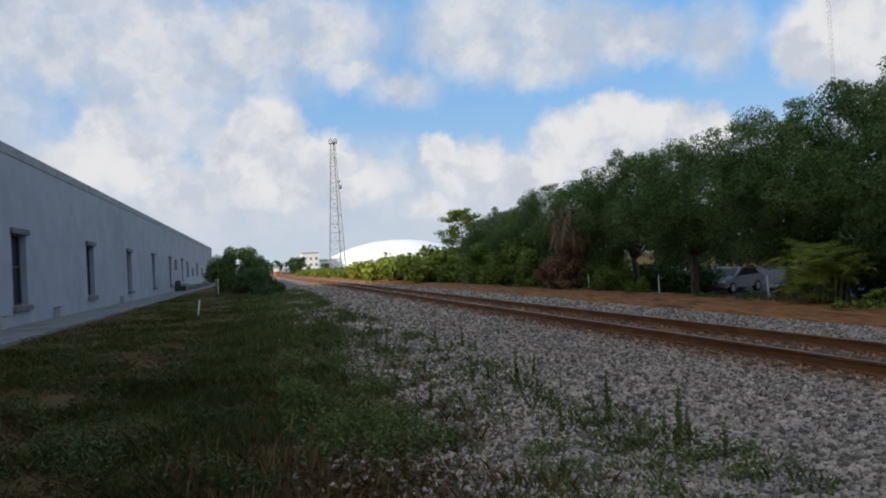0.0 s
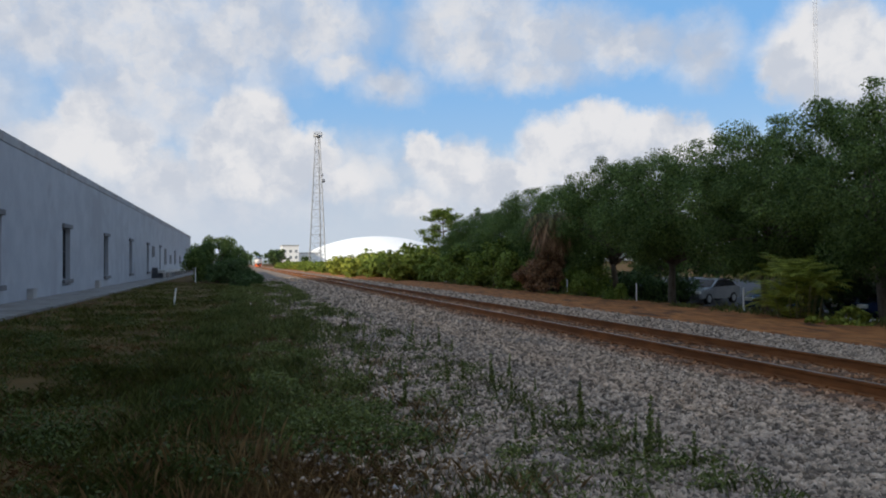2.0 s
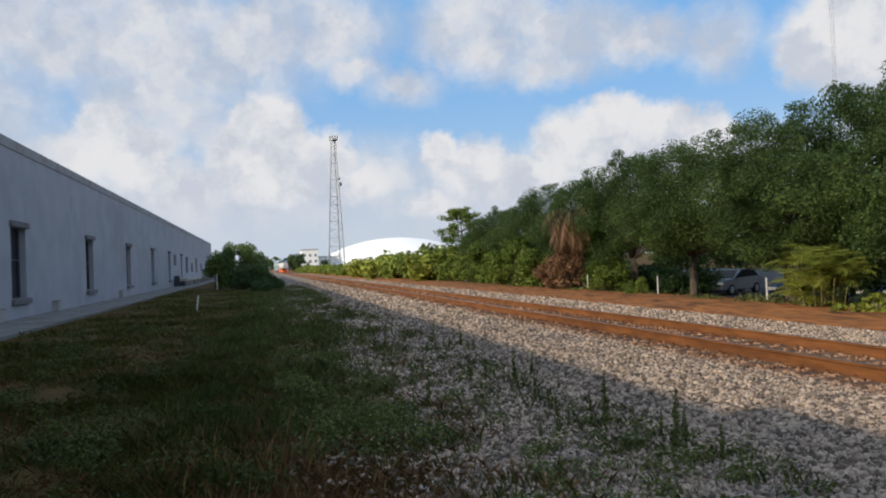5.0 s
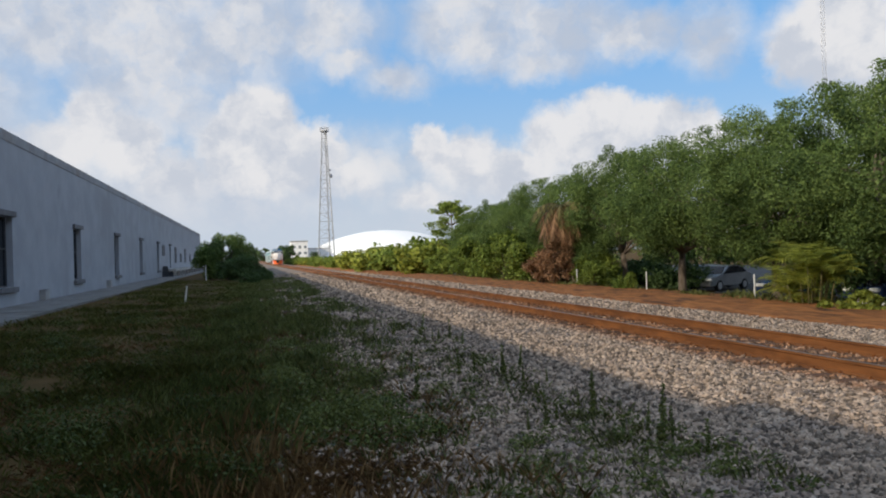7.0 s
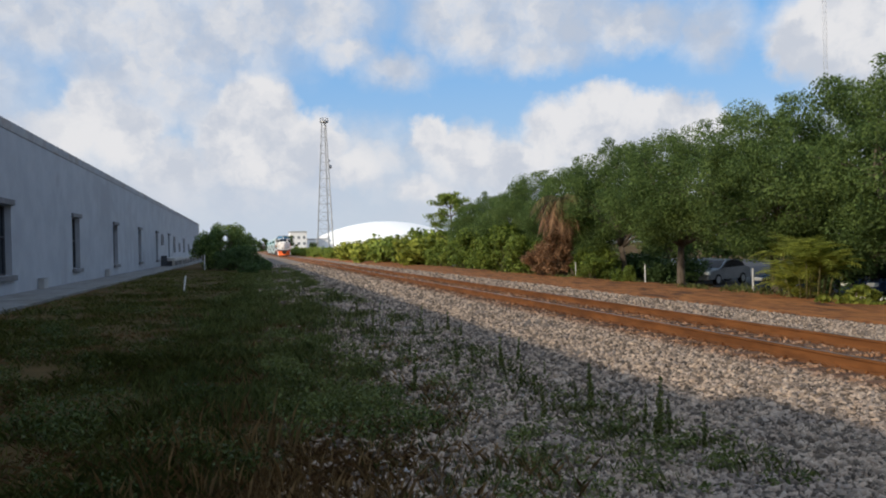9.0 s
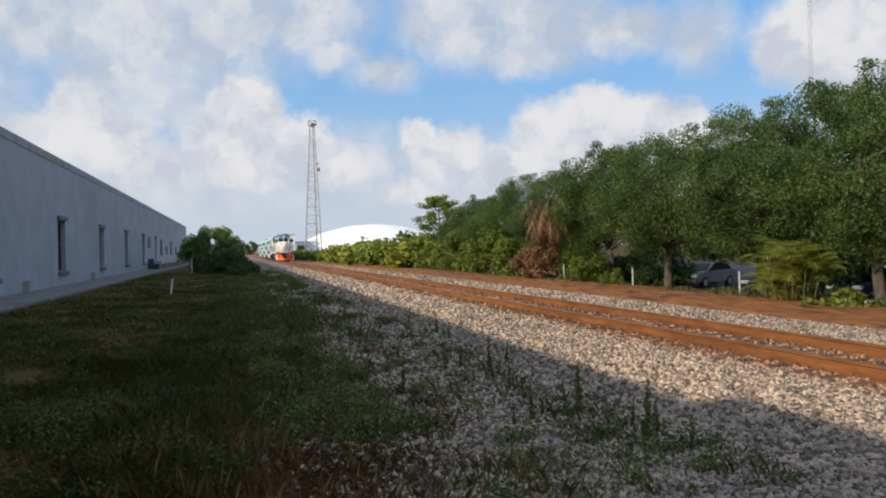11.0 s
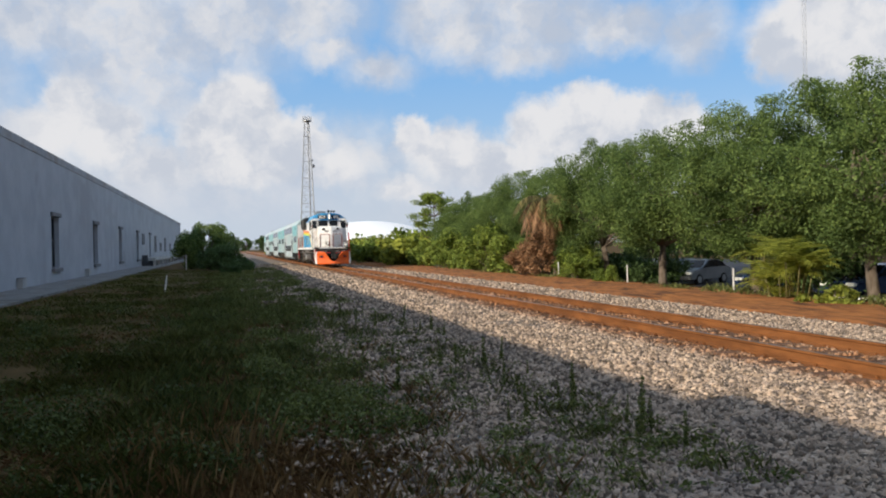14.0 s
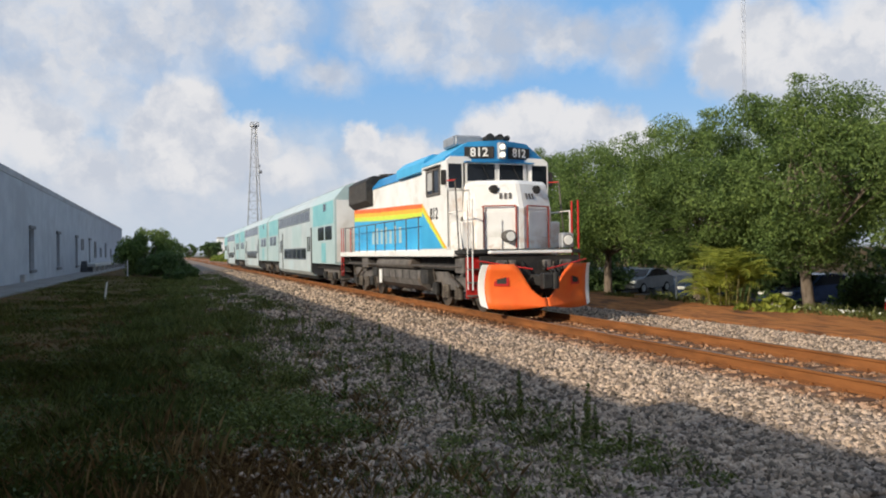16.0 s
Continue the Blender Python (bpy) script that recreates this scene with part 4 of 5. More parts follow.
    part("hood_roof", prism(bmesh.new(), hoodroof, 4.72, 12.48, "y"), M["blue"], L, "blue hood roof")
    part("dynamic_brake_hatch", prism(bmesh.new(), [(-1.12, 4.07), (-1.12, 4.35), (-0.85, 4.57), (0.85, 4.57), (1.12, 4.35), (1.12, 4.07)], 5.6, 8.6, "y"), M["sky_blue"], L)
    rad = part("radiator", prism(bmesh.new(), [(-1.0, 3.42), (-1.22, 3.62), (-1.22, 4.40), (-0.95, 4.60), (0.95, 4.60), (1.22, 4.40), (1.22, 3.62), (1.0, 3.42)], 12.5, 15.7, "y"), M["black"], L, "dark radiator section with grilles")
    for s in (-1, 1):
        bm = bmesh.new()
        for k in range(9):
            box(bm, *sorted((s * 1.222, s * 1.238)), 12.65, 15.55, 3.66 + k * 0.08, 3.69 + k * 0.08)
        part("shutter", bm, M["grey"], rad)
    for y in (13.2, 14.8):
        part("fan", rod(bmesh.new(), (0, y, 4.60), (0, y, 4.72), 0.55, 0.5, seg=24), M["black"], rad)
    part("exhaust_stack", boxes([(-0.25, 0.25, 8.9, 9.7, 4.44, 4.68)], 0.03), M["black"], L)
    bm = boxes([(-1.02, -0.2, 3.15, 4.15, 4.50, 4.80)], 0.05)
    box(bm, -1.04, -0.18, 3.17, 3.21, 4.56, 4.76)
    part("air_conditioner", bm, M["galv"], L, "grey roof air conditioner box")
    bm = bmesh.new()
    for k in range(3):
        rod(bm, (0.05 + 0.26 * k, 3.15 - 0.1 * (k % 2), 4.76), (0.05 + 0.26 * k, 3.75, 4.78), 0.12 - 0.02 * k, 0.04, seg=12)
        rod(bm, (0.05 + 0.26 * k, 3.6, 4.56), (0.05 + 0.26 * k, 3.6, 4.78), 0.03)
    part("horn", bm, M["black"], L, "black horn cluster")
    # stripes on the hood and cab
    for s in (-1, 1):
        def skin(name, rows, mat, x, label=""):
            a, b = sorted((s * x, s * (x + 0.006)))
            part(name, slab_poly(rows, a, b), mat, L, label)
        skin("stripe", [(4.68, 3.02), (7.5, 3.14), (11.5, 3.26), (15.74, 3.42), (15.74, 3.26), (11.5, 3.10), (7.5, 3.0), (4.68, 2.90)], M["stripe_red"], 0.962, "red-orange stripe")
        skin("stripe", [(4.68, 2.90), (7.5, 3.0), (11.5, 3.10), (15.74, 3.26), (15.74, 3.10), (11.5, 2.96), (7.5, 2.86), (4.68, 2.80)], M["stripe_amber"], 0.962, "amber stripe")
        skin("stripe", [(4.68, 2.80), (7.5, 2.86), (11.5, 2.96), (15.74, 3.10), (15.74, 2.92), (11.5, 2.78), (7.5, 2.70), (4.68, 2.68)], M["stripe_lime"], 0.962, "lime stripe")
        skin("blue_field", [(4.68, 2.68), (7.5, 2.70), (11.5, 2.78), (15.74, 2.92), (15.74, 1.66), (4.68, 1.66)], M["sky_blue"], 0.962, "sky-blue field")
        skin("stripe", [(4.64, 2.98), (4.64, 2.84), (2.70, 1.66), (2.56, 1.66)], M["stripe_amber"], 1.502)
        skin("stripe", [(4.64, 2.84), (4.64, 2.72), (2.86, 1.66), (2.70, 1.66)], M["stripe_lime"], 1.502)
        skin("blue_field", [(4.64, 2.72), (4.64, 1.66), (2.86, 1.66)], M["sky_blue"], 1.502)
        # hood door joints with pale bars where a name is painted
        for k in range(9):
            y = 5.3 + 1.12 * k
            part("hood_door", boxes([(*sorted((s * 0.969, s * 0.975)), y, y + 1.08, 1.70, 2.62)]), M["sky_blue"], L)
        for k, h in enumerate((0.55, 0.62, 0.5, 0.62, 0.55, 0.62, 0.5)):
            y = 8.6 + 0.62 * k
            part("name_bar", boxes([(*sorted((s * 0.976, s * 0.981)), y, y + 0.30, 1.9, 1.9 + h)]), M["pale_teal"], L, "pale painted bar")
        # handrails along the walkway
        for k in range(9):
            y = 5.2 + 1.28 * k
            part("handrail_post", rod(bmesh.new(), (s * 1.45, y, 1.62), (s * 1.45, y, 2.62), 0.018, seg=6), M["grey"], L)
        part("handrail", rod(bmesh.new(), (s * 1.45, 5.0, 2.62), (s * 1.45, 15.6, 2.62), 0.018, seg=6), M["grey"], L)
        # end platform posts and steps, front and rear
        for y, d in ((1.15, 1), (0.82, 1), (15.72, -1), (16.12, -1)):
            part("handrail_post", rod(bmesh.new(), (s * 1.47, y, 0.62), (s * 1.47, y, 2.85 if y < 3 else 2.66), 0.025 if s > 0 else 0.017, seg=6), M["red"] if s > 0 or y > 3 else M["white_worn"], L)
        for y0 in (0.82, 15.74):
            for z in (0.45, 0.78, 1.11):
                part("step", boxes([(*sorted((s * 1.12, s * 1.49)), y0, y0 + 0.38, z, z + 0.03)]), M["grey"], L)
            part("step_side", boxes([(*sorted((s * 1.10, s * 1.49)), y0 + 0.39, y0 + 0.42, 0.40, 1.43)]), M["red"] if y0 < 3 else M["black"], L)
        for k in range(5):
            part("end_rail", rod(bmesh.new(), (s * (0.3 + 0.25 * k), 16.2, 1.62), (s * (0.3 + 0.25 * k), 16.2, 2.66), 0.022, seg=6), M["red"] if k % 2 else M["white"], L)
        part("grab_post", rod(bmesh.new(), (s * 1.52, 1.62, 1.62), (s * 1.50, 1.9, 3.42), 0.02, seg=6), M["grey"], L)
        part("grab_post", rod(bmesh.new(), (s * 1.50, 1.9, 3.42), (s * 1.50, 2.52, 3.46), 0.02, seg=6), M["red"], L)
    # fuel tank and boxes between the bogies
    tank = part("fuel_tank", prism(bmesh.new(), [(-1.2, 0.55), (-1.28, 0.75), (-1.28, 1.02), (1.28, 1.02), (1.28, 0.75), (1.2, 0.55), (0.9, 0.36), (-0.9, 0.36)], 5.6, 10.6, "y"), M["grey"], L, "grey-brown fuel tank")
    for s in (-1, 1):
        part("tank_gauge", boxes([(*sorted((s * 1.281, s * 1.30)), 10.1, 10.42, 0.5, 0.98)]), M["white"], tank, "white end panel")
        part("air_reservoir", rod(bmesh.new(), (s * 1.22, 6.2, 1.22), (s * 1.22, 10.4, 1.22), 0.17, seg=14), M["grey"], L)
        part("battery_box", boxes([(*sorted((s * 1.0, s * 1.34)), 4.75, 5.4, 0.62, 1.05)], 0.02), M["black"], L)
        part("battery_box", boxes([(*sorted((s * 1.0, s * 1.30)), 10.8, 11.4, 0.7, 1.05)], 0.02), M["black"], L)
    bogie(L, 3.15, 2.7)
    bogie(L, 13.35, 2.7)
    # vee plow with white outer edges
    def plow_y(x):
        return -0.20 + 0.37 * abs(x) + 0.03 * x * x
    plow = empty("plow", pose(0, 0, 0))
    plow.parent = L
    for s in (-1, 1):
        top = ((0.0, 0.44), (0.10, 0.44), (0.30, 0.60), (0.55, 1.02), (0.74, 1.25), (1.45, 1.25))
        foot = ((0.0, 0.24), (0.6, 0.18), (1.0, 0.17), (1.33, 0.20), (1.45, 0.27))
        for nm, x0, x1, cols, mat in (("blade", 0.0, 1.325, 13, M["orange"]), ("blade_edge", 1.327, 1.45, 3, M["white"])):
            verts, faces, deep = [], [], 7
            for back in (0.0, 0.05):
                for a in range(cols):
                    x = x0 + (x1 - x0) * a / (cols - 1)
                    for b in range(deep):
                        z0, z1 = lerp_rows(foot, x), lerp_rows(top, x)
                        z = z0 + (z1 - z0) * b / (deep - 1)
                        bulge = 0.05 * (1 - ((z - 0.7) / 0.55) ** 2) * x / 1.45
                        verts.append((s * (x + (bulge if x > 1.3 else 0.0)), plow_y(x) + back - 0.16 * ((z - 0.70) / 0.55) ** 2, z))
            half = cols * deep
            for a in range(cols - 1):
                for b in range(deep - 1):
                    q = (a * deep + b, (a + 1) * deep + b, (a + 1) * deep + b + 1, a * deep + b + 1)
                    faces += [q, tuple(half + k for k in q[::-1])]
            rim = [a * deep for a in range(cols)] + [(cols - 1) * deep + b for b in range(1, deep)] + [a * deep + deep - 1 for a in range(cols - 2, -1, -1)] + [b for b in range(deep - 2, 0, -1)]
            for a, b in zip(rim, rim[1:] + rim[:1]):
                faces.append((a, half + a, half + b, b))
            bm = fast_bm(verts, faces)
            bmesh.ops.recalc_face_normals(bm, faces=bm.faces[:])
            part(nm, bm, mat, plow, "white blade edge" if nm == "blade_edge" else "orange curved plow blade", smooth=nm == "blade")
        tilt = math.degrees(math.atan(0.50)) * s
        part("step_pocket", boxes([(-0.18, 0.18, -0.014, 0.0, -0.15, 0.15)], 0.004), M["red"], plow, "dark red step opening", at=pose(s * 0.99, plow_y(0.99) - 0.008, 0.88, 0, 0, tilt))
        part("step_pocket", boxes([(-0.12, 0.12, -0.014, 0.0, -0.10, 0.10)], 0.004), M["black"], plow, at=pose(s * 0.99, plow_y(0.99) - 0.012, 0.88, 0, 0, tilt))
        part("cut_lever", rod(bmesh.new(), (s * 0.2, 0.10, 1.12), (s * 1.5, 0.52, 1.34), 0.018, seg=6), M["red"], plow)
    part("nose_plate", boxes([(-0.12, 0.12, -0.19, -0.10, 0.22, 0.44)], 0.01), M["white"], plow)
    # coupler, pilot beam, hoses
    part("pilot_beam", boxes([(-1.35, 1.35, 0.60, 0.69, 0.95, 1.45)]), M["black"], L)
    bm = boxes([(-0.14, 0.14, -0.28, 0.6, 0.72, 0.98), (-0.20, 0.06, -0.45, -0.26, 0.66, 1.04)], 0.03)
    rod(bm, (0.14, -0.40, 0.66), (0.14, -0.40, 1.04), 0.09, seg=12)
    part("coupler", bm, M["black"], L)
    for x in (-0.55, -0.42, 0.4, 0.52, 0.64):
        bm = bmesh.new()
        pts = [(x, 0.55, 1.2), (x, 0.30, 1.05), (x * 0.96, 0.22, 0.8), (x * 0.9, 0.28, 0.58)]
        for a, b in zip(pts, pts[1:]):
            rod(bm, a, b, 0.028, seg=6)
        part("brake_hose", bm, M["rubber"], L)
    # clutter on the front platform and along the underframe
    part("front_deck", boxes([(-1.47, 1.47, 0.70, 2.095, 1.50, 1.60)], 0.015), M["black"], L, "dark front deck")
    part("front_platform", boxes([(-1.12, 1.12, 0.52, 0.70, 1.50, 1.58)], 0.015), M["white"], L, "white front platform edge")
    for x, w in ((-0.95, 0.26), (-0.62, 0.16), (0.30, 0.2), (0.78, 0.28)):
        part("cable_box", boxes([(x, x + w, 0.46, 0.60, 1.10, 1.34)], 0.02), M["grey"], L)
    for s in (-1, 1):
        for k in range(4):
            pts = [(s * (0.25 + 0.22 * k), 0.58, 1.32), (s * (0.27 + 0.22 * k), 0.42, 1.08 - 0.03 * k), (s * (0.33 + 0.22 * k), 0.46, 1.30)]
            bm = bmesh.new()
            for a, b in zip(pts, pts[1:]):
                rod(bm, a, b, 0.016, seg=6)
            part("jumper_cable", bm, M["steel"] if k % 2 else M["rubber"], L)
        for y in (1.75, 4.6, 11.75, 15.0):
            part("sand_pipe", rod(bmesh.new(), (s * 1.20, y, 1.1), (s * 1.02, y + 0.12, 0.18), 0.03, seg=6), M["steel"], L)
        for k in range(6):
            y = 5.9 + 0.8 * k
            part("tank_strap", boxes([(*sorted((s * 1.282, s * 1.292)), y, y + 0.05, 0.72, 1.02)]), M["black"], L)
        part("brake_pipe", rod(bmesh.new(), (s * 1.34, 1.9, 1.16), (s * 1.34, 15.2, 1.16), 0.035, seg=8), M["steel"], L)
        part("equipment_box", boxes([(*sorted((s * 1.0, s * 1.36)), 1.75, 2.35, 1.0, 1.40)], 0.02), M["grey"], L)
        part("equipment_box", boxes([(*sorted((s * 1.0, s * 1.36)), 11.9, 12.8, 1.02, 1.40)], 0.02), M["grey"], L)
        part("damper", rod(bmesh.new(), (s * 1.24, 2.3, 0.62), (s * 1.24, 3.3, 0.98), 0.055, seg=8), M["steel"], L)
        part("damper", rod(bmesh.new(), (s * 1.24, 13.2, 0.98), (s * 1.24, 14.2, 0.62), 0.055, seg=8), M["steel"], L)
    part("rear_coupler", boxes([(-0.14, 0.14, 16.2, 17.0, 0.72, 0.98)], 0.03), M["black"], L)
    MOVING.append((L, 0.0))


def carriage(lead):
    """Two-level coach with mid-level ends; lead: set back from the locomotive's nose."""
    C = empty("bilevel_carriage", label="silver and teal bilevel passenger carriage with dark window bands", category="carriage", group="train carriages")
    W, LEN = 1.5, 25.5
    sec = [(-1.30, 0.42), (-W, 0.62), (-W, 4.05), (-1.02, 4.62), (-0.6, 4.76), (0.6, 4.76), (1.02, 4.62), (W, 4.05), (W, 0.62), (1.30, 0.42)]
    hi = [(-1.30, 1.05), (-W, 1.10)] + sec[2:8] + [(W, 1.10), (1.30, 1.05)]
    part("body", prism(bmesh.new(), sec, 6.3, 19.2, "y"), M["silver"], C, "silver-white body")
    for a, b in ((0.0, 6.298), (19.202, LEN)):
        part("end_section", prism(bmesh.new(), hi, a, b, "y"), M["pale_teal"], C, "pale teal end section")
    part("roof", prism(bmesh.new(), [(-1.04, 4.625), (-0.6, 4.79), (0.6, 4.79), (1.04, 4.625)], 0.1, LEN - 0.1, "y"), M["roof_grey"], C, "pale grey roof")
    for k in range(6):
        part("roof_vent", boxes([(-0.5, 0.5, 2.0 + 4.1 * k, 3.4 + 4.1 * k, 4.78, 4.88)], 0.03), M["roof_grey"], C)
    part("diaphragm", boxes([(-0.6, 0.6, -0.35, 0.0, 1.15, 3.5)], 0.04), M["black"], C)
    part("end_panel", boxes([(-1.42, 1.42, -0.012, 0.0, 1.2, 4.0)]), M["white"], C, "white end wall")
    for s in (-1, 1):
        def skin(name, y0, y1, z0, z1, mat, t=0.008, label="", base=0.002):
            return part(name, boxes([(*sorted((s * (W + base), s * (W + base + t))), y0, y1, z0, z1)]), mat, C, label)
        # upper window band follows the lean of the roof shoulder
        for y0, y1 in ((6.5, 19.0),):
            bm = bmesh.new()
            rows = [(y0, 0), (y1, 0), (y1, 1), (y0, 1)]
            quad = lambda o: [bm.verts.new((s * (W + o - 0.40 * v), y, 3.96 + 0.50 * v)) for y, v in rows]
            a, b = quad(0.03), quad(0.055)
            bm.faces.new(a), bm.faces.new(b[::-1])
            for i in range(4):
                bm.faces.new((a[i], b[i], b[(i + 1) % 4], a[(i + 1) % 4]))
            bmesh.ops.recalc_face_normals(bm, faces=bm.faces[:])
            part("upper_band", bm, M["band_grey"], C, "grey upper window band")
        skin("upper_band", 6.5, 19.0, 3.30, 3.92, M["band_grey"], label="grey upper window band")
        for k in range(7):
            skin("window", 6.8 + 1.74 * k, 8.3 + 1.74 * k, 3.38, 3.86, M["glass"], 0.012)
        for k in range(5):
            skin("window", 8.0 + 1.72 * k, 9.5 + 1.72 * k, 1.32, 1.86, M["glass"], 0.012)
        skin("lower_band", 7.85, 16.6, 1.26, 1.92, M["band_grey"], 0.006)
        for y0 in (0.7, 2.6, 20.6, 22.6):
            skin("window", y0, y0 + 1.6, 2.22, 2.86, M["glass"], 0.012)
        skin("window", 2.0, 2.7, 3.6, 3.95, M["glass"], 0.012)
        for y0 in (6.25, 17.3):
            d = skin("door", y0, y0 + 1.3, 0.66, 2.75, M["silver"], 0.02, "sliding passenger door")
            skin("door_seam", y0 - 0.24, y0, 0.60, 2.95, M["black"], 0.022)
            skin("door_window", y0 + 0.2, y0 + 0.55, 1.7, 2.5, M["glass"], 0.006, base=0.024)
            skin("door_window", y0 + 0.75, y0 + 1.1, 1.7, 2.5, M["glass"], 0.006, base=0.024)
        skin("teal_panel", 0.3, 5.6, 2.95, 4.0, M["teal"], 0.006, "teal panel")
        skin("teal_panel", 9.5, 13.0, 2.0, 3.2, M["pale_teal"], 0.005, "pale teal panel")
        skin("teal_panel", 19.6, 24.6, 2.95, 4.0, M["teal"], 0.006, "teal panel")
        skin("blue_flash", 2.2, 3.3, 1.15, 2.1, M["teal"], 0.006, "teal flash")
        skin("seam", 19.14, 19.26, 0.7, 4.0, M["black"], 0.01)
    part("underframe", boxes([(-1.2, 1.2, 0.3, 6.2, 0.85, 1.04), (-1.2, 1.2, 19.3, 25.2, 0.85, 1.04), (-1.1, 1.1, 6.4, 19.0, 0.25, 0.41)]), M["black"], C)
    bogie(C, 2.9, 2.5, False)
    bogie(C, 22.6, 2.5, False)
    part("coupler", boxes([(-0.14, 0.14, LEN, LEN + 0.62, 0.72, 0.98)], 0.03), M["black"], C)
    return C


locomotive()
first_coach = carriage(17.4)
MOVING.append((first_coach, 17.4))
for k in (1, 2):
    MOVING.append((copy_thing(first_coach, pose(TRACK, 200 + 60 * k, 0)), 17.4 + 26.1 * k))


# ---- far things ----
def lattice_tower(name, x, y, h, w0, w1, legs_r, brace_r, step, turn, label):
    t = empty(name, pose(x, y, -0.5, 0, 0, turn), label, "tower")
    def corner(k, z):
        r = (w0 + (w1 - w0) * z / h) / math.sqrt(3)
        a = 2.0944 * k
        return Vector((math.cos(a) * r, math.sin(a) * r, z))
    for k in range(3):
        part("leg", rod(bmesh.new(), corner(k, 0), corner(k, h), legs_r, legs_r * 0.7, 8), M["galv"], t)
    n = max(4, int(h / step))
    for k in range(3):
        bm = bmesh.new()
        for i in range(n):
            a, b = corner(k, h * i / n), corner((k + 1) % 3, h * (i + 1) / n)
            if i % 2:
                a, b = corner((k + 1) % 3, h * i / n), corner(k, h * (i + 1) / n)
            rod(bm, a, b, brace_r, seg=4)
            rod(bm, corner(k, h * (i + 1) / n), corner((k + 1) % 3, h * (i + 1) / n), brace_r, seg=4)
        part("bracing", bm, M["galv"], t)
    return t


tw = lattice_tower("lattice_tower", 30.0, 298.0, 52.0, 6.6, 1.6, 0.26, 0.06, 3.2, 70, "tall grey steel lattice tower with a platform on top")
bm = rod(bmesh.new(), (0, 0, 51.2), (0, 0, 51.6), 1.7, 1.7, 12)
for k in range(8):
    a = k * 0.785
    rod(bm, (math.cos(a) * 1.6, math.sin(a) * 1.6, 51.6), (math.cos(a) * 1.6, math.sin(a) * 1.6, 52.9), 0.12, seg=6)
    b = a + 0.785
    rod(bm, (math.cos(a) * 1.6, math.sin(a) * 1.6, 52.8), (math.cos(b) * 1.6, math.sin(b) * 1.6, 52.8), 0.07, seg=5)
part("platform", bm, M["galv"], tw)
part("antenna_drum", rod(bmesh.new(), (1.6, -1.2, 34.2), (2.1, -1.9, 34.2), 0.75, 0.75, 16), M["galv"], tw, "round microwave drum")
part("antenna_drum", rod(bmesh.new(), (1.5, -0.9, 36.4), (1.9, -1.4, 36.4), 0.45, 0.45, 16), M["galv"], tw, "round microwave drum")
lattice_tower("radio_mast", 165.0, 187.0, 110.0, 1.1, 1.1, 0.055, 0.022, 1.6, 20, "slender grey lattice radio mast above the trees")


def dome(x, y, rx, ry, h):
    t = empty("domed_hall", pose(x, y, -0.5), "large white domed hall roof in sunlight", "building")
    na, nr = 48, 12
    verts, faces = [(0, 0, h)], []
    for j in range(1, nr + 1):
        u = j / nr
        z = h * (1 - u ** 2.1) * 0.86 + h * 0.14 * (1 - u ** 12)
        for k in range(na):
            a = 6.28319 * k / na
            rib = 1 + 0.006 * (k % 2)
            verts.append((math.cos(a) * rx * u * rib, math.sin(a) * ry * u * rib, z))
    for k in range(na):
        faces.append((0, 1 + k, 1 + (k + 1) % na))
    for j in range(nr - 1):
        for k in range(na):
            a, b = 1 + j * na, 1 + (j + 1) * na
            faces.append((a + k, b + k, b + (k + 1) % na, a + (k + 1) % na))
    raw("roof", verts, faces, M["roof_white"], t, smooth=True)
    return t


dome(74.0, 415.0, 48.0, 46.0, 16.4)


def white_block(name, x, y, w, d, h, rows, cols, label):
    t = empty(name, pose(x, y, -0.5), label, "building")
    part("wall", boxes([(-w / 2, w / 2, 0, d, 0, h)]), M["roof_white"], t)
    part("parapet", boxes([(-w / 2 - 0.2, w / 2 + 0.2, -0.2, d + 0.2, h, h + 0.5)]), M["concrete"], t)
    for i in range(rows):
        for j in range(cols):
            x0, z0 = -w / 2 + (j + 0.3) * w / cols, 1.2 + i * (h - 1.5) / rows
            part("window", boxes([(x0, x0 + 0.45 * w / cols, -0.06, -0.005, z0, z0 + 1.3)]), M["band_grey"], t)
    return t


white_block("white_office", 24.6, 380, 8.0, 14, 10.4, 3, 3, "small white office block far down the line")
white_block("cream_hall", 34.0, 390, 12.0, 18, 6.8, 1, 5, "low cream hall far down the line")
FARTREES = [tree_meshes(200 + i, 8.0, 4.6, 1.0, M["leaf_dark"], 2600, 40, 0.34) for i in range(2)]
for i, (x, y, s) in enumerate(((14.5, 330, 1.0), (17.5, 352, 1.1), (8.0, 420, 1.1), (2.0, 430, 1.2), (-6.0, 440, 1.2), (31.0, 372, 0.7), (-16, 430, 1.2), (100, 380, 1.3), (112, 370, 1.4), (126, 372, 1.4), (140, 360, 1.3), (155, 350, 1.4), (-24, 300, 1.0), (-30, 260, 0.9))):
    t = plant("far_tree", FARTREES[i % 2], pose(x, y, -0.6, 0, 0, 60 * i), "dark green tree far down the line", "tree", "far trees")
    t.scale = (s, s, s)

# ---- beside the wall and on the grass ----
def stake(x, y, h, lean, label):
    t = tagged(part("stake", rod(bmesh.new(), (0, 0, -0.25), (lean, 0.02, h), 0.045, 0.035, 8), M["stake"]), label, "stake")
    t.matrix_basis = pose(x, y, ground_z(x, y))


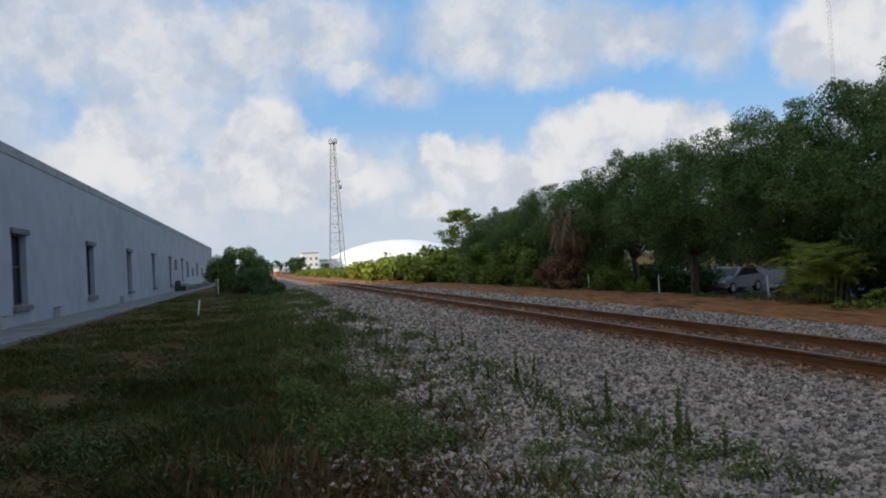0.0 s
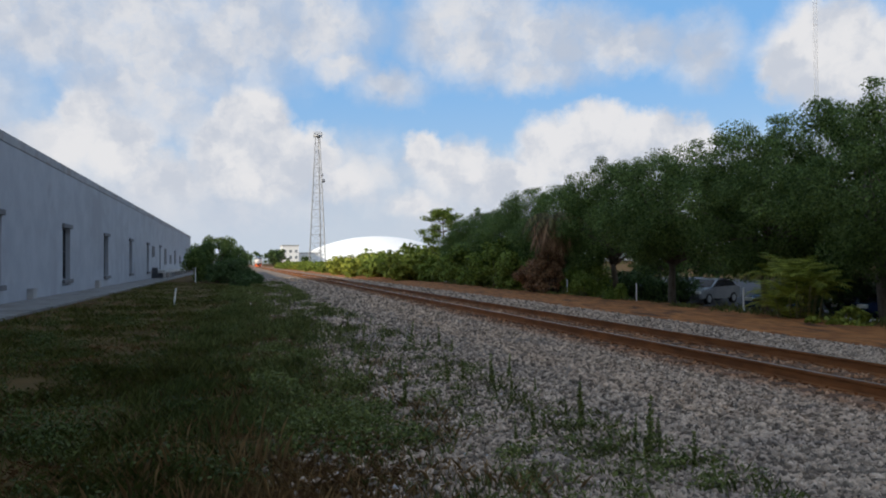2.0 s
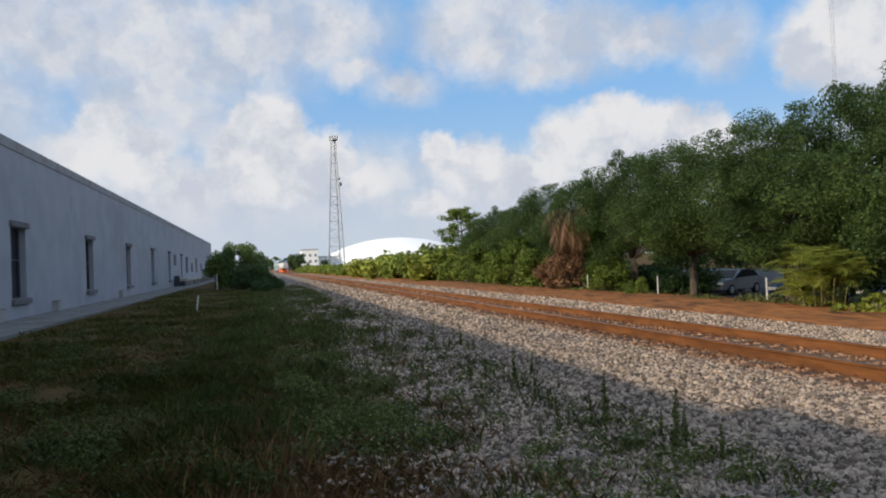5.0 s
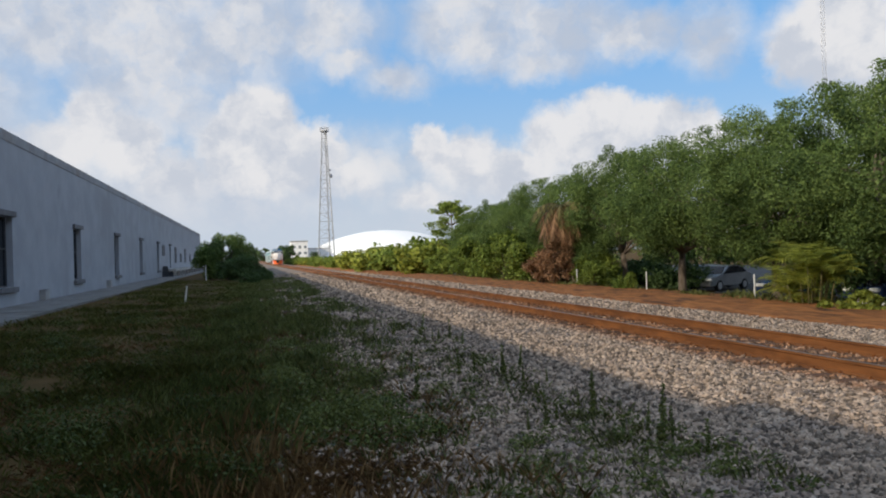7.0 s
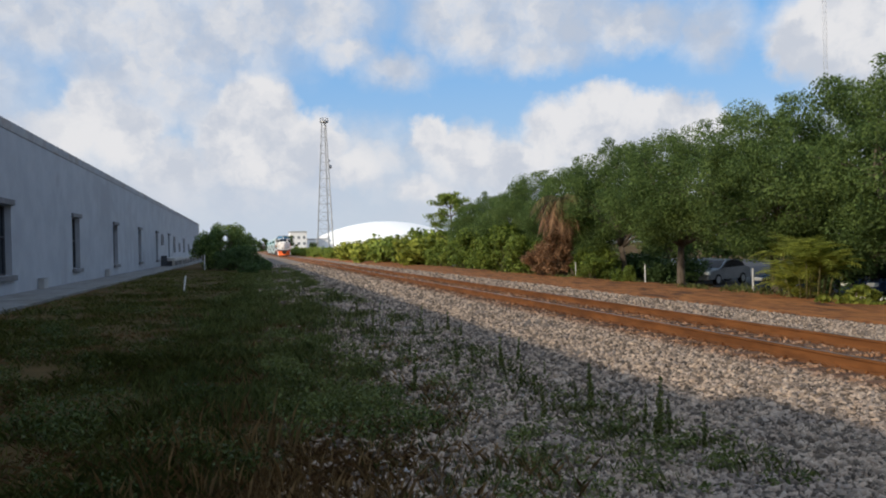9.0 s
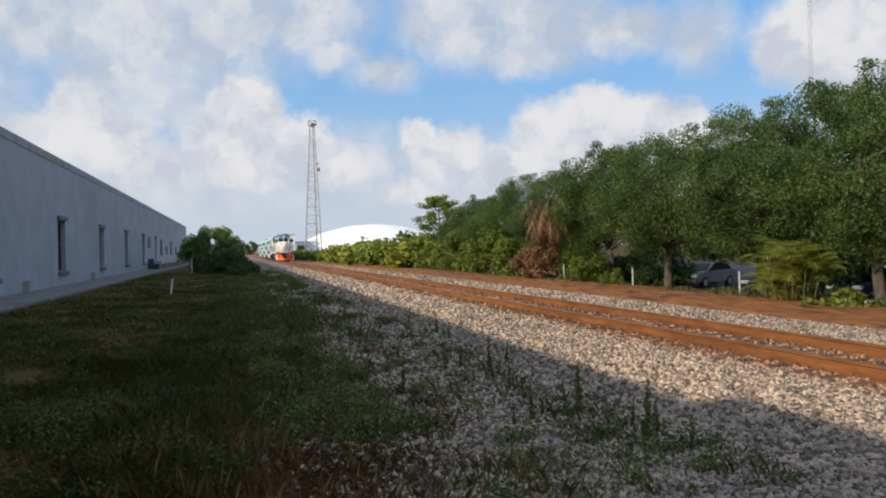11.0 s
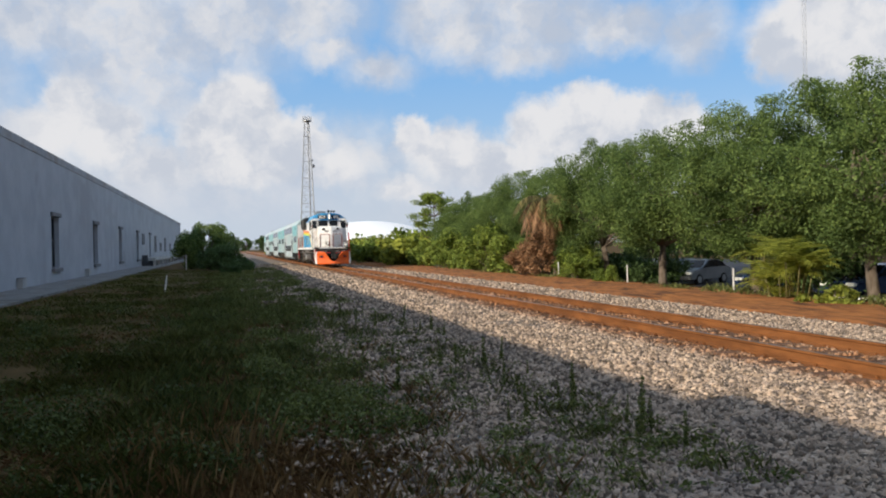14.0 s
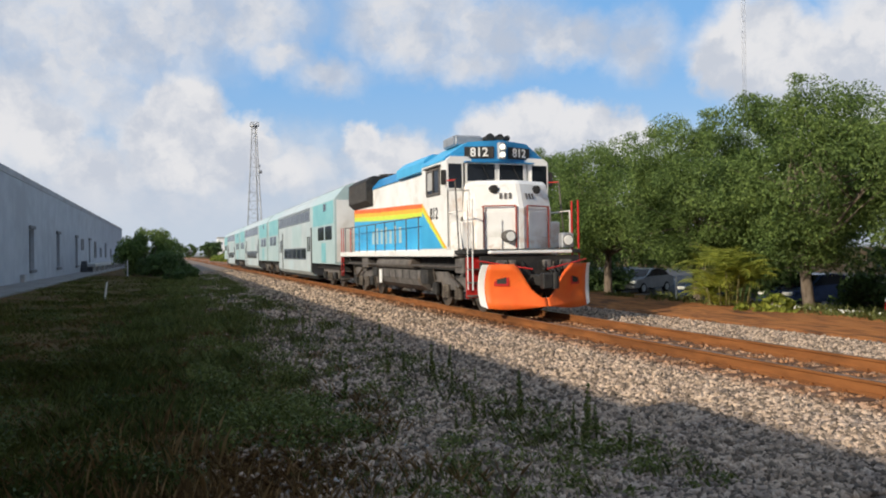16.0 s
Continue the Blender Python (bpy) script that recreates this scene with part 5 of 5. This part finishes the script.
stake(-2.95, 37.5, 0.72, 0.12, "short white plastic marker stake leaning in the grass")
stake(-3.95, 75.5, 1.5, 0.0, "white marker post standing in the grass")
dock = empty("loading_dock", pose(WX + 0.002, 92.0, 0), "low grey loading dock along the wall, a dark block for its underside shade", "dock")
part("deck", boxes([(0, 1.5, 0, 62, 0.50, 0.86)], 0.02), M["concrete"], dock)
# dark-coloured filler that paints the shade beneath the deck
part("skirt", boxes([(0, 1.2, 0.3, 61.7, -0.1, 0.50)]), M["frame_dark"], dock, "dark block standing in for the shade under the deck")
for k in range(12):
    part("dock_post", boxes([(1.3, 1.48, 0.3 + 5.5 * k, 0.5 + 5.5 * k, -0.1, 0.50)]), M["concrete"], dock)
part("guard_panel", boxes([(0.1, 0.7, -0.12, -0.02, -0.1, 1.15)], 0.01), M["frame_dark"], dock, "dark end screen")
for y, z in ((39.5, -0.06), (31.0, -0.06), (57.0, -0.06)):
    j = empty("wall_box", pose(WX + 0.002, y, 0), "small grey utility box on the wall base", "utility box", "utility boxes")
    part("box_body", boxes([(0, 0.28, 0, 0.7, -0.06, 0.42)], 0.02), M["concrete"], j)
    part("box_lid", boxes([(0, 0.31, -0.03, 0.73, 0.42, 0.46)], 0.008), M["coping"], j)

# ---- the lot beyond the trees ----
lot = tagged(part("parking_lot", boxes([(22.2, 62, -10, 100, -1.3, -1.0)]), M["asphalt"]), "dark asphalt parking lot behind the trees", "parking lot", kind="structure")


def wheel_stop(x, y, turn):
    t = tagged(part("wheel_stop", prism(bmesh.new(), [(-0.09, -0.1), (-0.09, 0.08), (-0.06, 0.13), (0.06, 0.13), (0.09, 0.08), (0.09, -0.1)], -0.95, 0.95, "y"), M["stake"]),
               "white concrete wheel stop at the edge of the lot", "wheel stop", "wheel stops")
    t.matrix_basis = pose(x, y, ground_z(x, y), 0, 0, turn)


for x, y in ((18.1, 18.9), (18.3, 16.6)):
    wheel_stop(x, y, 4)


def fence_post(x, y, h):
    t = tagged(part("fence_post", rod(bmesh.new(), (0, 0, -0.3), (0, 0, h), 0.032, 0.028, 8), M["stake"]), "thin pale fence post at the dirt edge", "post", "fence posts")
    t.matrix_basis = pose(x, y, ground_z(x, y))


for x, y, h in ((17.3, 23.3, 0.9), (17.4, 31.0, 0.9), (17.4, 38.5, 0.9)):
    fence_post(x, y, h)


def car(paint, label, m):
    """Compact saloon, front towards -y."""
    c = empty("parked_car", m, label, "car", "parked cars")
    side = [(-2.1, 0.32), (-2.15, 0.62), (-1.95, 0.78), (-0.95, 0.92), (-0.25, 1.40), (0.35, 1.46), (1.15, 1.36), (1.75, 1.0), (2.12, 0.95), (2.16, 0.5), (2.08, 0.30)]
    bm = prism(bmesh.new(), side, -0.86, 0.86, "x")
    bmesh.ops.bevel(bm, geom=[e for e in bm.edges], offset=0.06, segments=2, affect="EDGES")
    part("body", bm, paint, c, smooth=False)
    bm = prism(bmesh.new(), [(-0.86, 0.97), (-0.24, 1.36), (0.33, 1.41), (1.1, 1.32), (1.55, 1.02)], -0.872, 0.872, "x")
    part("side_glass", bm, M["glass"], c)
    bm = fast_bm([(-0.72, -0.93, 0.955), (0.72, -0.93, 0.955), (0.64, -0.30, 1.39), (-0.64, -0.30, 1.39), (-0.72, -0.90, 0.93), (0.72, -0.90, 0.93), (0.64, -0.27, 1.365), (-0.64, -0.27, 1.365)],
                 [(0, 1, 2, 3), (7, 6, 5, 4), (0, 4, 5, 1), (1, 5, 6, 2), (2, 6, 7, 3), (3, 7, 4, 0)])
    part("windscreen", bm, M["glass"], c)
    for s in (-1, 1):
        part("headlight", boxes([(s * 0.62 - 0.2, s * 0.62 + 0.2, -2.17, -1.98, 0.60, 0.76)], 0.03), M["lens"], c, "clear headlight")
        for y in (-1.3, 1.3):
            w = part("wheel", rod(bmesh.new(), (s * 0.70, y, 0.31), (s * 0.88, y, 0.31), 0.31, seg=24), M["rubber"], c)
            part("rim", rod(bmesh.new(), (s * 0.87, y, 0.31), (s * 0.895, y, 0.31), 0.20, seg=16), M["galv"], w)
    part("bumper", boxes([(-0.84, 0.84, -2.2, -2.05, 0.30, 0.52)], 0.05), paint, c)
    part("grille", boxes([(-0.4, 0.4, -2.19, -2.12, 0.58, 0.70)], 0.01), M["black"], c)
    return c


car(M["car_silver"], "silver parked saloon car with clear headlights", pose(26.7, 39.2, -1.0, 0, 0, -66))
car(M["car_blue"], "dark blue parked car in the shade of the trees", pose(25.4, 31.0, -1.0, 0, 0, -70))
car(M["red"], "red parked car behind the shrubs", pose(25.6, 19.2, -1.0, 0, 0, -85))
car(M["car_blue"], "dark blue parked car behind the shrubs", pose(25.5, 25.2, -1.0, 0, 0, -85))
car(M["car_silver"], "silver parked car seen between the trunks", pose(27.5, 42.0, -1.0, 0, 0, -80))


# ---- ties, stones and grass ----
def tie_mesh():
    bm = box(bmesh.new(), -1.30, 1.30, -0.115, 0.115, -0.355, -0.178, 0.012)
    return mesh_of("tie", bm, M["tie"])


tie_me = tie_mesh()
plate_me = mesh_of("tie_plate", boxes([(-0.17, 0.17, -0.10, 0.10, -0.178, -0.164), (-0.115, -0.085, -0.07, -0.04, -0.165, -0.135), (0.085, 0.115, 0.04, 0.07, -0.165, -0.135)]), M["rust"])
rng = np.random.default_rng(4)
for i in range(130):
    y = 2.0 + 0.5 * i
    t = new("tie", tie_me)
    t.parent = ballast
    t.matrix_basis = pose(TRACK + rng.normal() * 0.03, y + rng.normal() * 0.015, rng.normal() * 0.004 + 0.001, 0, rng.normal() * 0.3, rng.normal() * 0.5)
    for s in (-0.75, 0.75):
        p = new("tie_plate", plate_me)
        p.parent = ballast
        p.matrix_basis = pose(TRACK + s, y, 0)
bm = bmesh.new()
verts, faces = [], []
for i in range(520):
    y = 67.0 + 0.5 * i
    n = len(verts)
    x0, x1 = TRACK - 1.3, TRACK + 1.3
    for z in (-0.33, -0.178):
        verts += [(x0, y - 0.11, z), (x1, y - 0.11, z), (x1, y + 0.11, z), (x0, y + 0.11, z)]
    faces += [(n + 4, n + 5, n + 6, n + 7), (n, n + 1, n + 5, n + 4), (n + 1, n + 2, n + 6, n + 5), (n + 2, n + 3, n + 7, n + 6), (n + 3, n, n + 4, n + 7)]
far_ties = new("ties_in_the_distance", fast_mesh("ties", verts, faces, M["tie"]))
tagged(far_ties, "rows of brown wooden ties far along the track", "ties", kind="stuff")


def stones(name, count, seed, x0, x1, y0, y1, size, label, power=2.0, keep=None, mat=None, spread=0.4):
    """Broken stones: squashed octahedra with jittered corners."""
    rng = np.random.default_rng(seed)
    u = rng.random(count)
    y = y0 * (y1 / y0) ** u if power == 1 else 1 / (1 / y0 + u * (1 / y1 - 1 / y0))
    x = x0 + (x1 - x0) * rng.random(count)
    if keep is not None:
        m = keep(x, y, rng)
        x, y = x[m], y[m]
    n = len(x)
    s = size * (1 - spread + 2 * spread * rng.random(n)) * np.clip(y / 20, 0.9, 1.7)
    z = np.array([max(lerp_rows(BALLAST, a), ground_z(a, b) if a < 2.8 else -9) for a, b in zip(x, y)]) + s * 0.05
    base = np.array([(1, 0, 0), (-1, 0, 0), (0, 1, 0), (0, -1, 0), (0, 0, 1), (0, 0, -1)], float)
    q = rng.normal(size=(n, 4))
    q /= np.linalg.norm(q, axis=1)[:, None]
    w, a, b, c = q.T
    R = np.stack([1 - 2 * (b * b + c * c), 2 * (a * b - c * w), 2 * (a * c + b * w), 2 * (a * b + c * w), 1 - 2 * (a * a + c * c), 2 * (b * c - a * w),
                  2 * (a * c - b * w), 2 * (b * c + a * w), 1 - 2 * (a * a + b * b)], 1).reshape(n, 3, 3)
    v = base[None] * (0.7 + 0.6 * rng.random((n, 6, 1))) + rng.normal(size=(n, 6, 3)) * 0.16
    v = np.einsum("nij,nkj->nki", R, v) * s[:, None, None] + np.stack([x, y, z], 1)[:, None]
    f = np.array([(0, 2, 4), (2, 1, 4), (1, 3, 4), (3, 0, 4), (2, 0, 5), (1, 2, 5), (3, 1, 5), (0, 3, 5)])
    f = (f[None] + 6 * np.arange(n)[:, None, None]).reshape(-1, 3)
    ob = new(name, fast_mesh(name, v.reshape(-1, 3), f, mat or M["stone"]))
    return tagged(ob, label, "stones", kind="stuff")


def n2(x, y, s, o):
    return np.array([noise.noise((a * s, b * s, o)) for a, b in zip(x, y)])


def off_ties(x, y, rng):
    on_tie = (np.abs(x - TRACK) < 1.32) & (np.abs((y - 2.0 + 0.25) % 0.5 - 0.25) < 0.13)
    on_rail = np.minimum(np.abs(x - TRACK - 0.75), np.abs(x - TRACK + 0.75)) < 0.12
    fade = np.clip((x - 0.5 + 1.5 * n2(x, y, 0.8, 9.0)) / 2.0, 0.05, 1) * np.clip((13.5 - x) / 0.6, 0, 1)
    return ~on_rail & ~on_tie & (rng.random(len(x)) < fade)


stones("ballast_stones", 150000, 1, 0.2, 13.4, 4.2, 95, 0.037, "grey and tan crushed ballast stones", keep=off_ties, spread=0.55)
stones("pale_stones", 150, 2, 0.2, 3.6, 4.6, 30, 0.034, "scattered pale limestone lumps in the weeds", mat=M["concrete"])


def blades(name, n, seed, place, height, width, mat, label, lean=0.35):
    rng = np.random.default_rng(seed)
    x, y, k = place(rng, n)
    n = len(x)
    z = np.array([max(ground_z(a, b), lerp_rows(BALLAST, a) if a > 1.9 else -9) for a, b in zip(x, y)]) - 0.02
    h = height * (0.45 + 0.9 * rng.random(n)) * k
    a = rng.random(n) * 6.283
    d = np.stack([np.cos(a), np.sin(a), np.zeros(n)], 1)
    side = np.stack([-np.sin(a), np.cos(a), np.zeros(n)], 1)
    w = width * (0.6 + 0.8 * rng.random(n)) * np.clip(y / 12, 1, 3.5)
    p = np.stack([x, y, z], 1)
    ln = lean * (rng.random(n) + 0.15)
    mid = p + d * (h * ln * 0.35)[:, None] + np.array([0, 0, 1.0]) * (h * 0.6)[:, None]
    tip = p + d * (h * ln * 1.1)[:, None] + np.array([0, 0, 1.0]) * h[:, None]
    v = np.stack([p - side * w[:, None], p + side * w[:, None], mid + side * w[:, None] * 0.7, tip, mid - side * w[:, None] * 0.7], 1).reshape(-1, 3)
    f = np.arange(n * 5).reshape(-1, 5)
    return tagged(new(name, fast_mesh(name, v, f, mat)), label, "grass", kind="stuff")


def lawn(rng, n):
    y = 1 / (1 / 3.4 + rng.random(n) * (1 / 75 - 1 / 3.4))
    x = -6.9 + 9.8 * rng.random(n)
    g = n2(x, y, 0.55, 2.0) + 0.5 * n2(x, y, 1.7, 5.0)
    m = g > -0.2 + 1.0 * np.clip((x + 0.1) / 1.4, 0, 1) + 0.55 * np.clip((8.0 - y) / 2.5, 0, 1)
    return x[m], y[m], (0.55 + 0.9 * np.clip(g[m] + 0.3, 0, 1))


def tufts(count, x0, x1, y0, y1, r, per):
    def place(rng, n):
        cy = 1 / (1 / y0 + rng.random(count) * (1 / y1 - 1 / y0))
        cx = x0 + (x1 - x0) * rng.random(count) ** 1.3
        size = 0.5 + 0.7 * rng.random(count)
        k = np.repeat(np.arange(count), per)
        return cx[k] + rng.normal(size=len(k)) * r * size[k], np.maximum(2.6, cy[k] + rng.normal(size=len(k)) * r * size[k]), size[k]
    return place


blades("grass", 80000, 21, lawn, 0.095, 0.0042, M["grass_shaded"], "dark green weedy grass beside the warehouse", 0.9)
blades("tall_weeds", 1, 22, tufts(200, 1.0, 4.2, 5.0, 40, 0.10, 24), 0.12, 0.0026, M["grass"], "slender green weeds scattered over the ballast edge", 0.5)
blades("line_weeds", 1, 29, tufts(150, 3.2, 4.1, 6.4, 60, 0.12, 30), 0.10, 0.0028, M["grass"], "green weeds in a line along the ballast foot", 0.7)
blades("thick_weeds", 1, 23, tufts(130, -1.2, 1.6, 8.6, 55, 0.26, 80), 0.20, 0.004, M["grass"], "thick green weed clumps beside the ballast", 0.5)
blades("dark_tufts", 1, 26, tufts(90, -6.4, -0.6, 7.0, 48, 0.30, 80), 0.17, 0.0045, M["grass_shaded"], "dark green grass tufts in the shaded field", 0.8)
blades("dry_grass", 1, 24, tufts(230, -1.0, 2.6, 4.2, 16, 0.16, 34), 0.13, 0.0030, M["grass_dry"], "dry straw-brown grass among the weeds", 0.7)


def strip(rng, n):
    k = rng.integers(0, 260, n)
    cx, cy = -0.6 + 4.3 * rng.random(260), 16 + 62 * rng.random(260) ** 1.2
    return cx[k] + rng.normal(size=n) * 0.2, cy[k] + rng.normal(size=n) * 0.35, np.ones(n)


def brown(rng, n):
    y = 1 / (1 / 3.6 + rng.random(n) * (1 / 40 - 1 / 3.6))
    x = -6.9 + 8.4 * rng.random(n)
    g = n2(x, y, 0.45, 12.0) + 0.4 * n2(x, y, 1.5, 15.0)
    m = g > -0.12
    return x[m], y[m], 0.6 + np.clip(g[m], 0, 1)


def far_field(rng, n):
    y = 11 * (75 / 11) ** rng.random(n)
    x = -6.9 + 7.2 * rng.random(n)
    g = n2(x, y, 0.4, 31.0) + 0.5 * n2(x, y, 1.1, 35.0)
    m = g > -0.12
    return x[m], y[m], 0.6 + 1.2 * np.clip(g[m], 0, 1)


blades("field_grass", 46000, 39, far_field, 0.13, 0.0042, M["grass_shaded"], "olive green rough grass further along the field", 1.0)
blades("brown_thatch", 90000, 28, brown, 0.085, 0.005, M["thatch"], "matted brown dead grass in patches", 1.3)
blades("straw_mat", 1, 38, tufts(230, -1.6, 1.9, 4.5, 7.8, 0.22, 50), 0.062, 0.0040, M["grass_dry"], "matted dry straw-brown grass at the field's near edge", 2.4)
blades("straw_stems", 1, 33, tufts(40, -0.9, 0.9, 4.6, 9.0, 0.15, 18), 0.27, 0.0024, M["grass_dry"], "thin dry straw stems standing in the grass", 0.4)
blades("dead_grass", 1, 34, tufts(300, -5.2, 1.2, 4.0, 8.5, 0.22, 60), 0.065, 0.0042, M["thatch"], "reddish-brown dead grass at the field's near end", 2.2)
blades("weed_strip", 24000, 27, strip, 0.18, 0.004, M["grass"], "strip of pale green weeds beside the ballast", 0.5)
blades("verge_grass", 1, 25, tufts(170, 16.4, 18.6, 8, 75, 0.25, 40), 0.26, 0.010, M["grass"], "green grass along the far dirt edge", 0.7)


def weed_leaves(name, seed, count, x0, x1, y0, y1, mat, label, r0=0.12, r1=0.30, per=75, leaf=0.036, flat=0.6):
    """Low mounds of small broad leaves."""
    rng = np.random.default_rng(seed)
    cy = 1 / (1 / y0 + rng.random(count) * (1 / y1 - 1 / y0))
    cx = x0 + (x1 - x0) * rng.random(count)
    rad = r0 + (r1 - r0) * rng.random(count)
    cs = [(a, b, max(ground_z(a, b), lerp_rows(BALLAST, a) if a > 1.9 else -9) + 0.3 * r * flat) for a, b, r in zip(cx, cy, rad)]
    v, f = leaves(rng, cs, rad, count * per, leaf, flat)
    return tagged(new(name, fast_mesh(name, v, f, mat)), label, "weeds", kind="stuff")


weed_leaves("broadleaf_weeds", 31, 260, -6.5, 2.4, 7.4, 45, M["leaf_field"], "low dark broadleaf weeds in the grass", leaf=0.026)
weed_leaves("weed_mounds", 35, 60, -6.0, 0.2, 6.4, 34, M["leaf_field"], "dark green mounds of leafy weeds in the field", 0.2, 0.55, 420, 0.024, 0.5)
weed_leaves("green_mounds", 36, 62, 0.2, 1.7, 7.5, 60, M["leaf_weed"], "mid-green leafy weed clumps beside the ballast", 0.16, 0.42, 300, 0.026, 0.7)
weed_leaves("gravel_weeds", 37, 150, 1.6, 4.2, 4.8, 34, M["leaf_weed"], "small green leafy weeds growing through the gravel", 0.07, 0.2, 70, 0.024, 0.7)


def stalk_weed(seed):
    """One upright stem with short leaves all the way up."""
    rng = np.random.default_rng(seed)
    h = 0.5 + 0.16 * rng.random()
    bm = bmesh.new()
    lean = rng.normal(size=2) * 0.03
    limb(bm, [(0, 0, -0.06), (lean[0] * 0.5, lean[1] * 0.5, h * 0.5), (lean[0], lean[1], h)], 0.007, 0.003, 5)
    cs = [(lean[0] * k / 9, lean[1] * k / 9, 0.05 + (h - 0.06) * k / 9) for k in range(10)]
    v, f = leaves(rng, cs, [0.058 - 0.0035 * k for k in range(10)], 230, 0.026, 1.0)
    return mesh_of("stem", bm, M["leaf_weed"]), fast_mesh("leaves", v, f, M["leaf_weed"])


STALKS = [stalk_weed(300 + i) for i in range(4)]
rng = np.random.default_rng(41)
for i in range(40):
    y = 1 / (1 / 5.6 + rng.random() * (1 / 26 - 1 / 5.6))
    x = 1.6 + 2.6 * rng.random() ** 0.7
    t = plant("stalk_weed", STALKS[i % 4], pose(x, y, lerp_rows(BALLAST, x), 0, 0, 83 * i), "upright dark green weed stalk in the gravel", "weed", "weed stalks", ("stem", "leaves"))
    k = 0.35 + 0.6 * rng.random() ** 1.5
    t.scale = (k, k, k)


# ---- the cloud that drifts clear of the sun ----
def cloud_material():
    m = bpy.data.materials.new("cloud")
    m.use_nodes = True
    tree = m.node_tree
    N = Nodes(tree)
    tree.nodes.remove(tree.nodes["Principled BSDF"])
    pos = N.add("TexCoord").outputs["Object"]
    xyz = N.add("SeparateXYZ", {0: pos})
    ragged = N.math("MULTIPLY", N.math("SUBTRACT", N.noise(pos, 0.02, 4.0), 0.5), 30.0)
    # thickness is laid out along the sun's rays
    u = N.math("ADD", N.math("MULTIPLY_ADD", xyz.outputs[2], SUN_RUN, xyz.outputs[0]), ragged)
    v = N.math("ADD", N.math("MULTIPLY_ADD", xyz.outputs[2], SUN_AHEAD, xyz.outputs[1]), ragged)
    thick = N.math("MULTIPLY", N.ramp(u, 0.0, 50.0), N.math("MULTIPLY", N.ramp(v, 100.0, 70.0), N.ramp(v, -140.0, -100.0)))
    wisp = N.math("MULTIPLY", N.math("MULTIPLY", N.ramp(u, -54.0, -40.0), N.ramp(u, 12.0, 0.0)), 0.28)
    thick = N.math("MAXIMUM", thick, N.math("MULTIPLY", wisp, N.ramp(v, 100.0, 70.0)))
    d = N.add("BsdfDiffuse", {0: (0.9, 0.9, 0.92, 1)})
    t = N.add("BsdfTransparent")
    mx = N.add("MixShader", {0: thick, 1: t.outputs[0], 2: d.outputs[0]})
    tree.links.new(mx.outputs[0], tree.nodes["Material Output"].inputs[0])
    return m


CLOUD_Z = 150.0
bm = bmesh.new()
bmesh.ops.create_icosphere(bm, subdivisions=5, radius=1.0)
for v in bm.verts:
    x, y, z = (math.copysign(abs(c) ** 0.55, c) for c in v.co)
    k = 1 + 0.5 * noise.noise((x * 2.2, y * 2.2, z * 2.2))
    v.co = Vector((68 + x * 135, -20 + y * 140, z * 15 * k))
cloud = tagged(part("cloud", bm, cloud_material(), smooth=True), "ragged grey-white cumulus cloud drifting clear of the sun", "cloud")


def motions():
    """The train runs towards the camera at a steady pace."""
    SPEED, LAST = 23.63, 16.45
    for thing, behind in MOVING:
        walk(thing, [(t, pose(TRACK, LAST + behind + SPEED * (16 - t), 0)) for t in (0, 4, 8, 12, 16)])
    # the cloud moves off to the side
    k = CLOUD_Z
    walk(cloud, [(t, pose(-50 + 10.0 * t - SUN_RUN * k, -SUN_AHEAD * k, k)) for t in (0, 8, 16)])


motions()
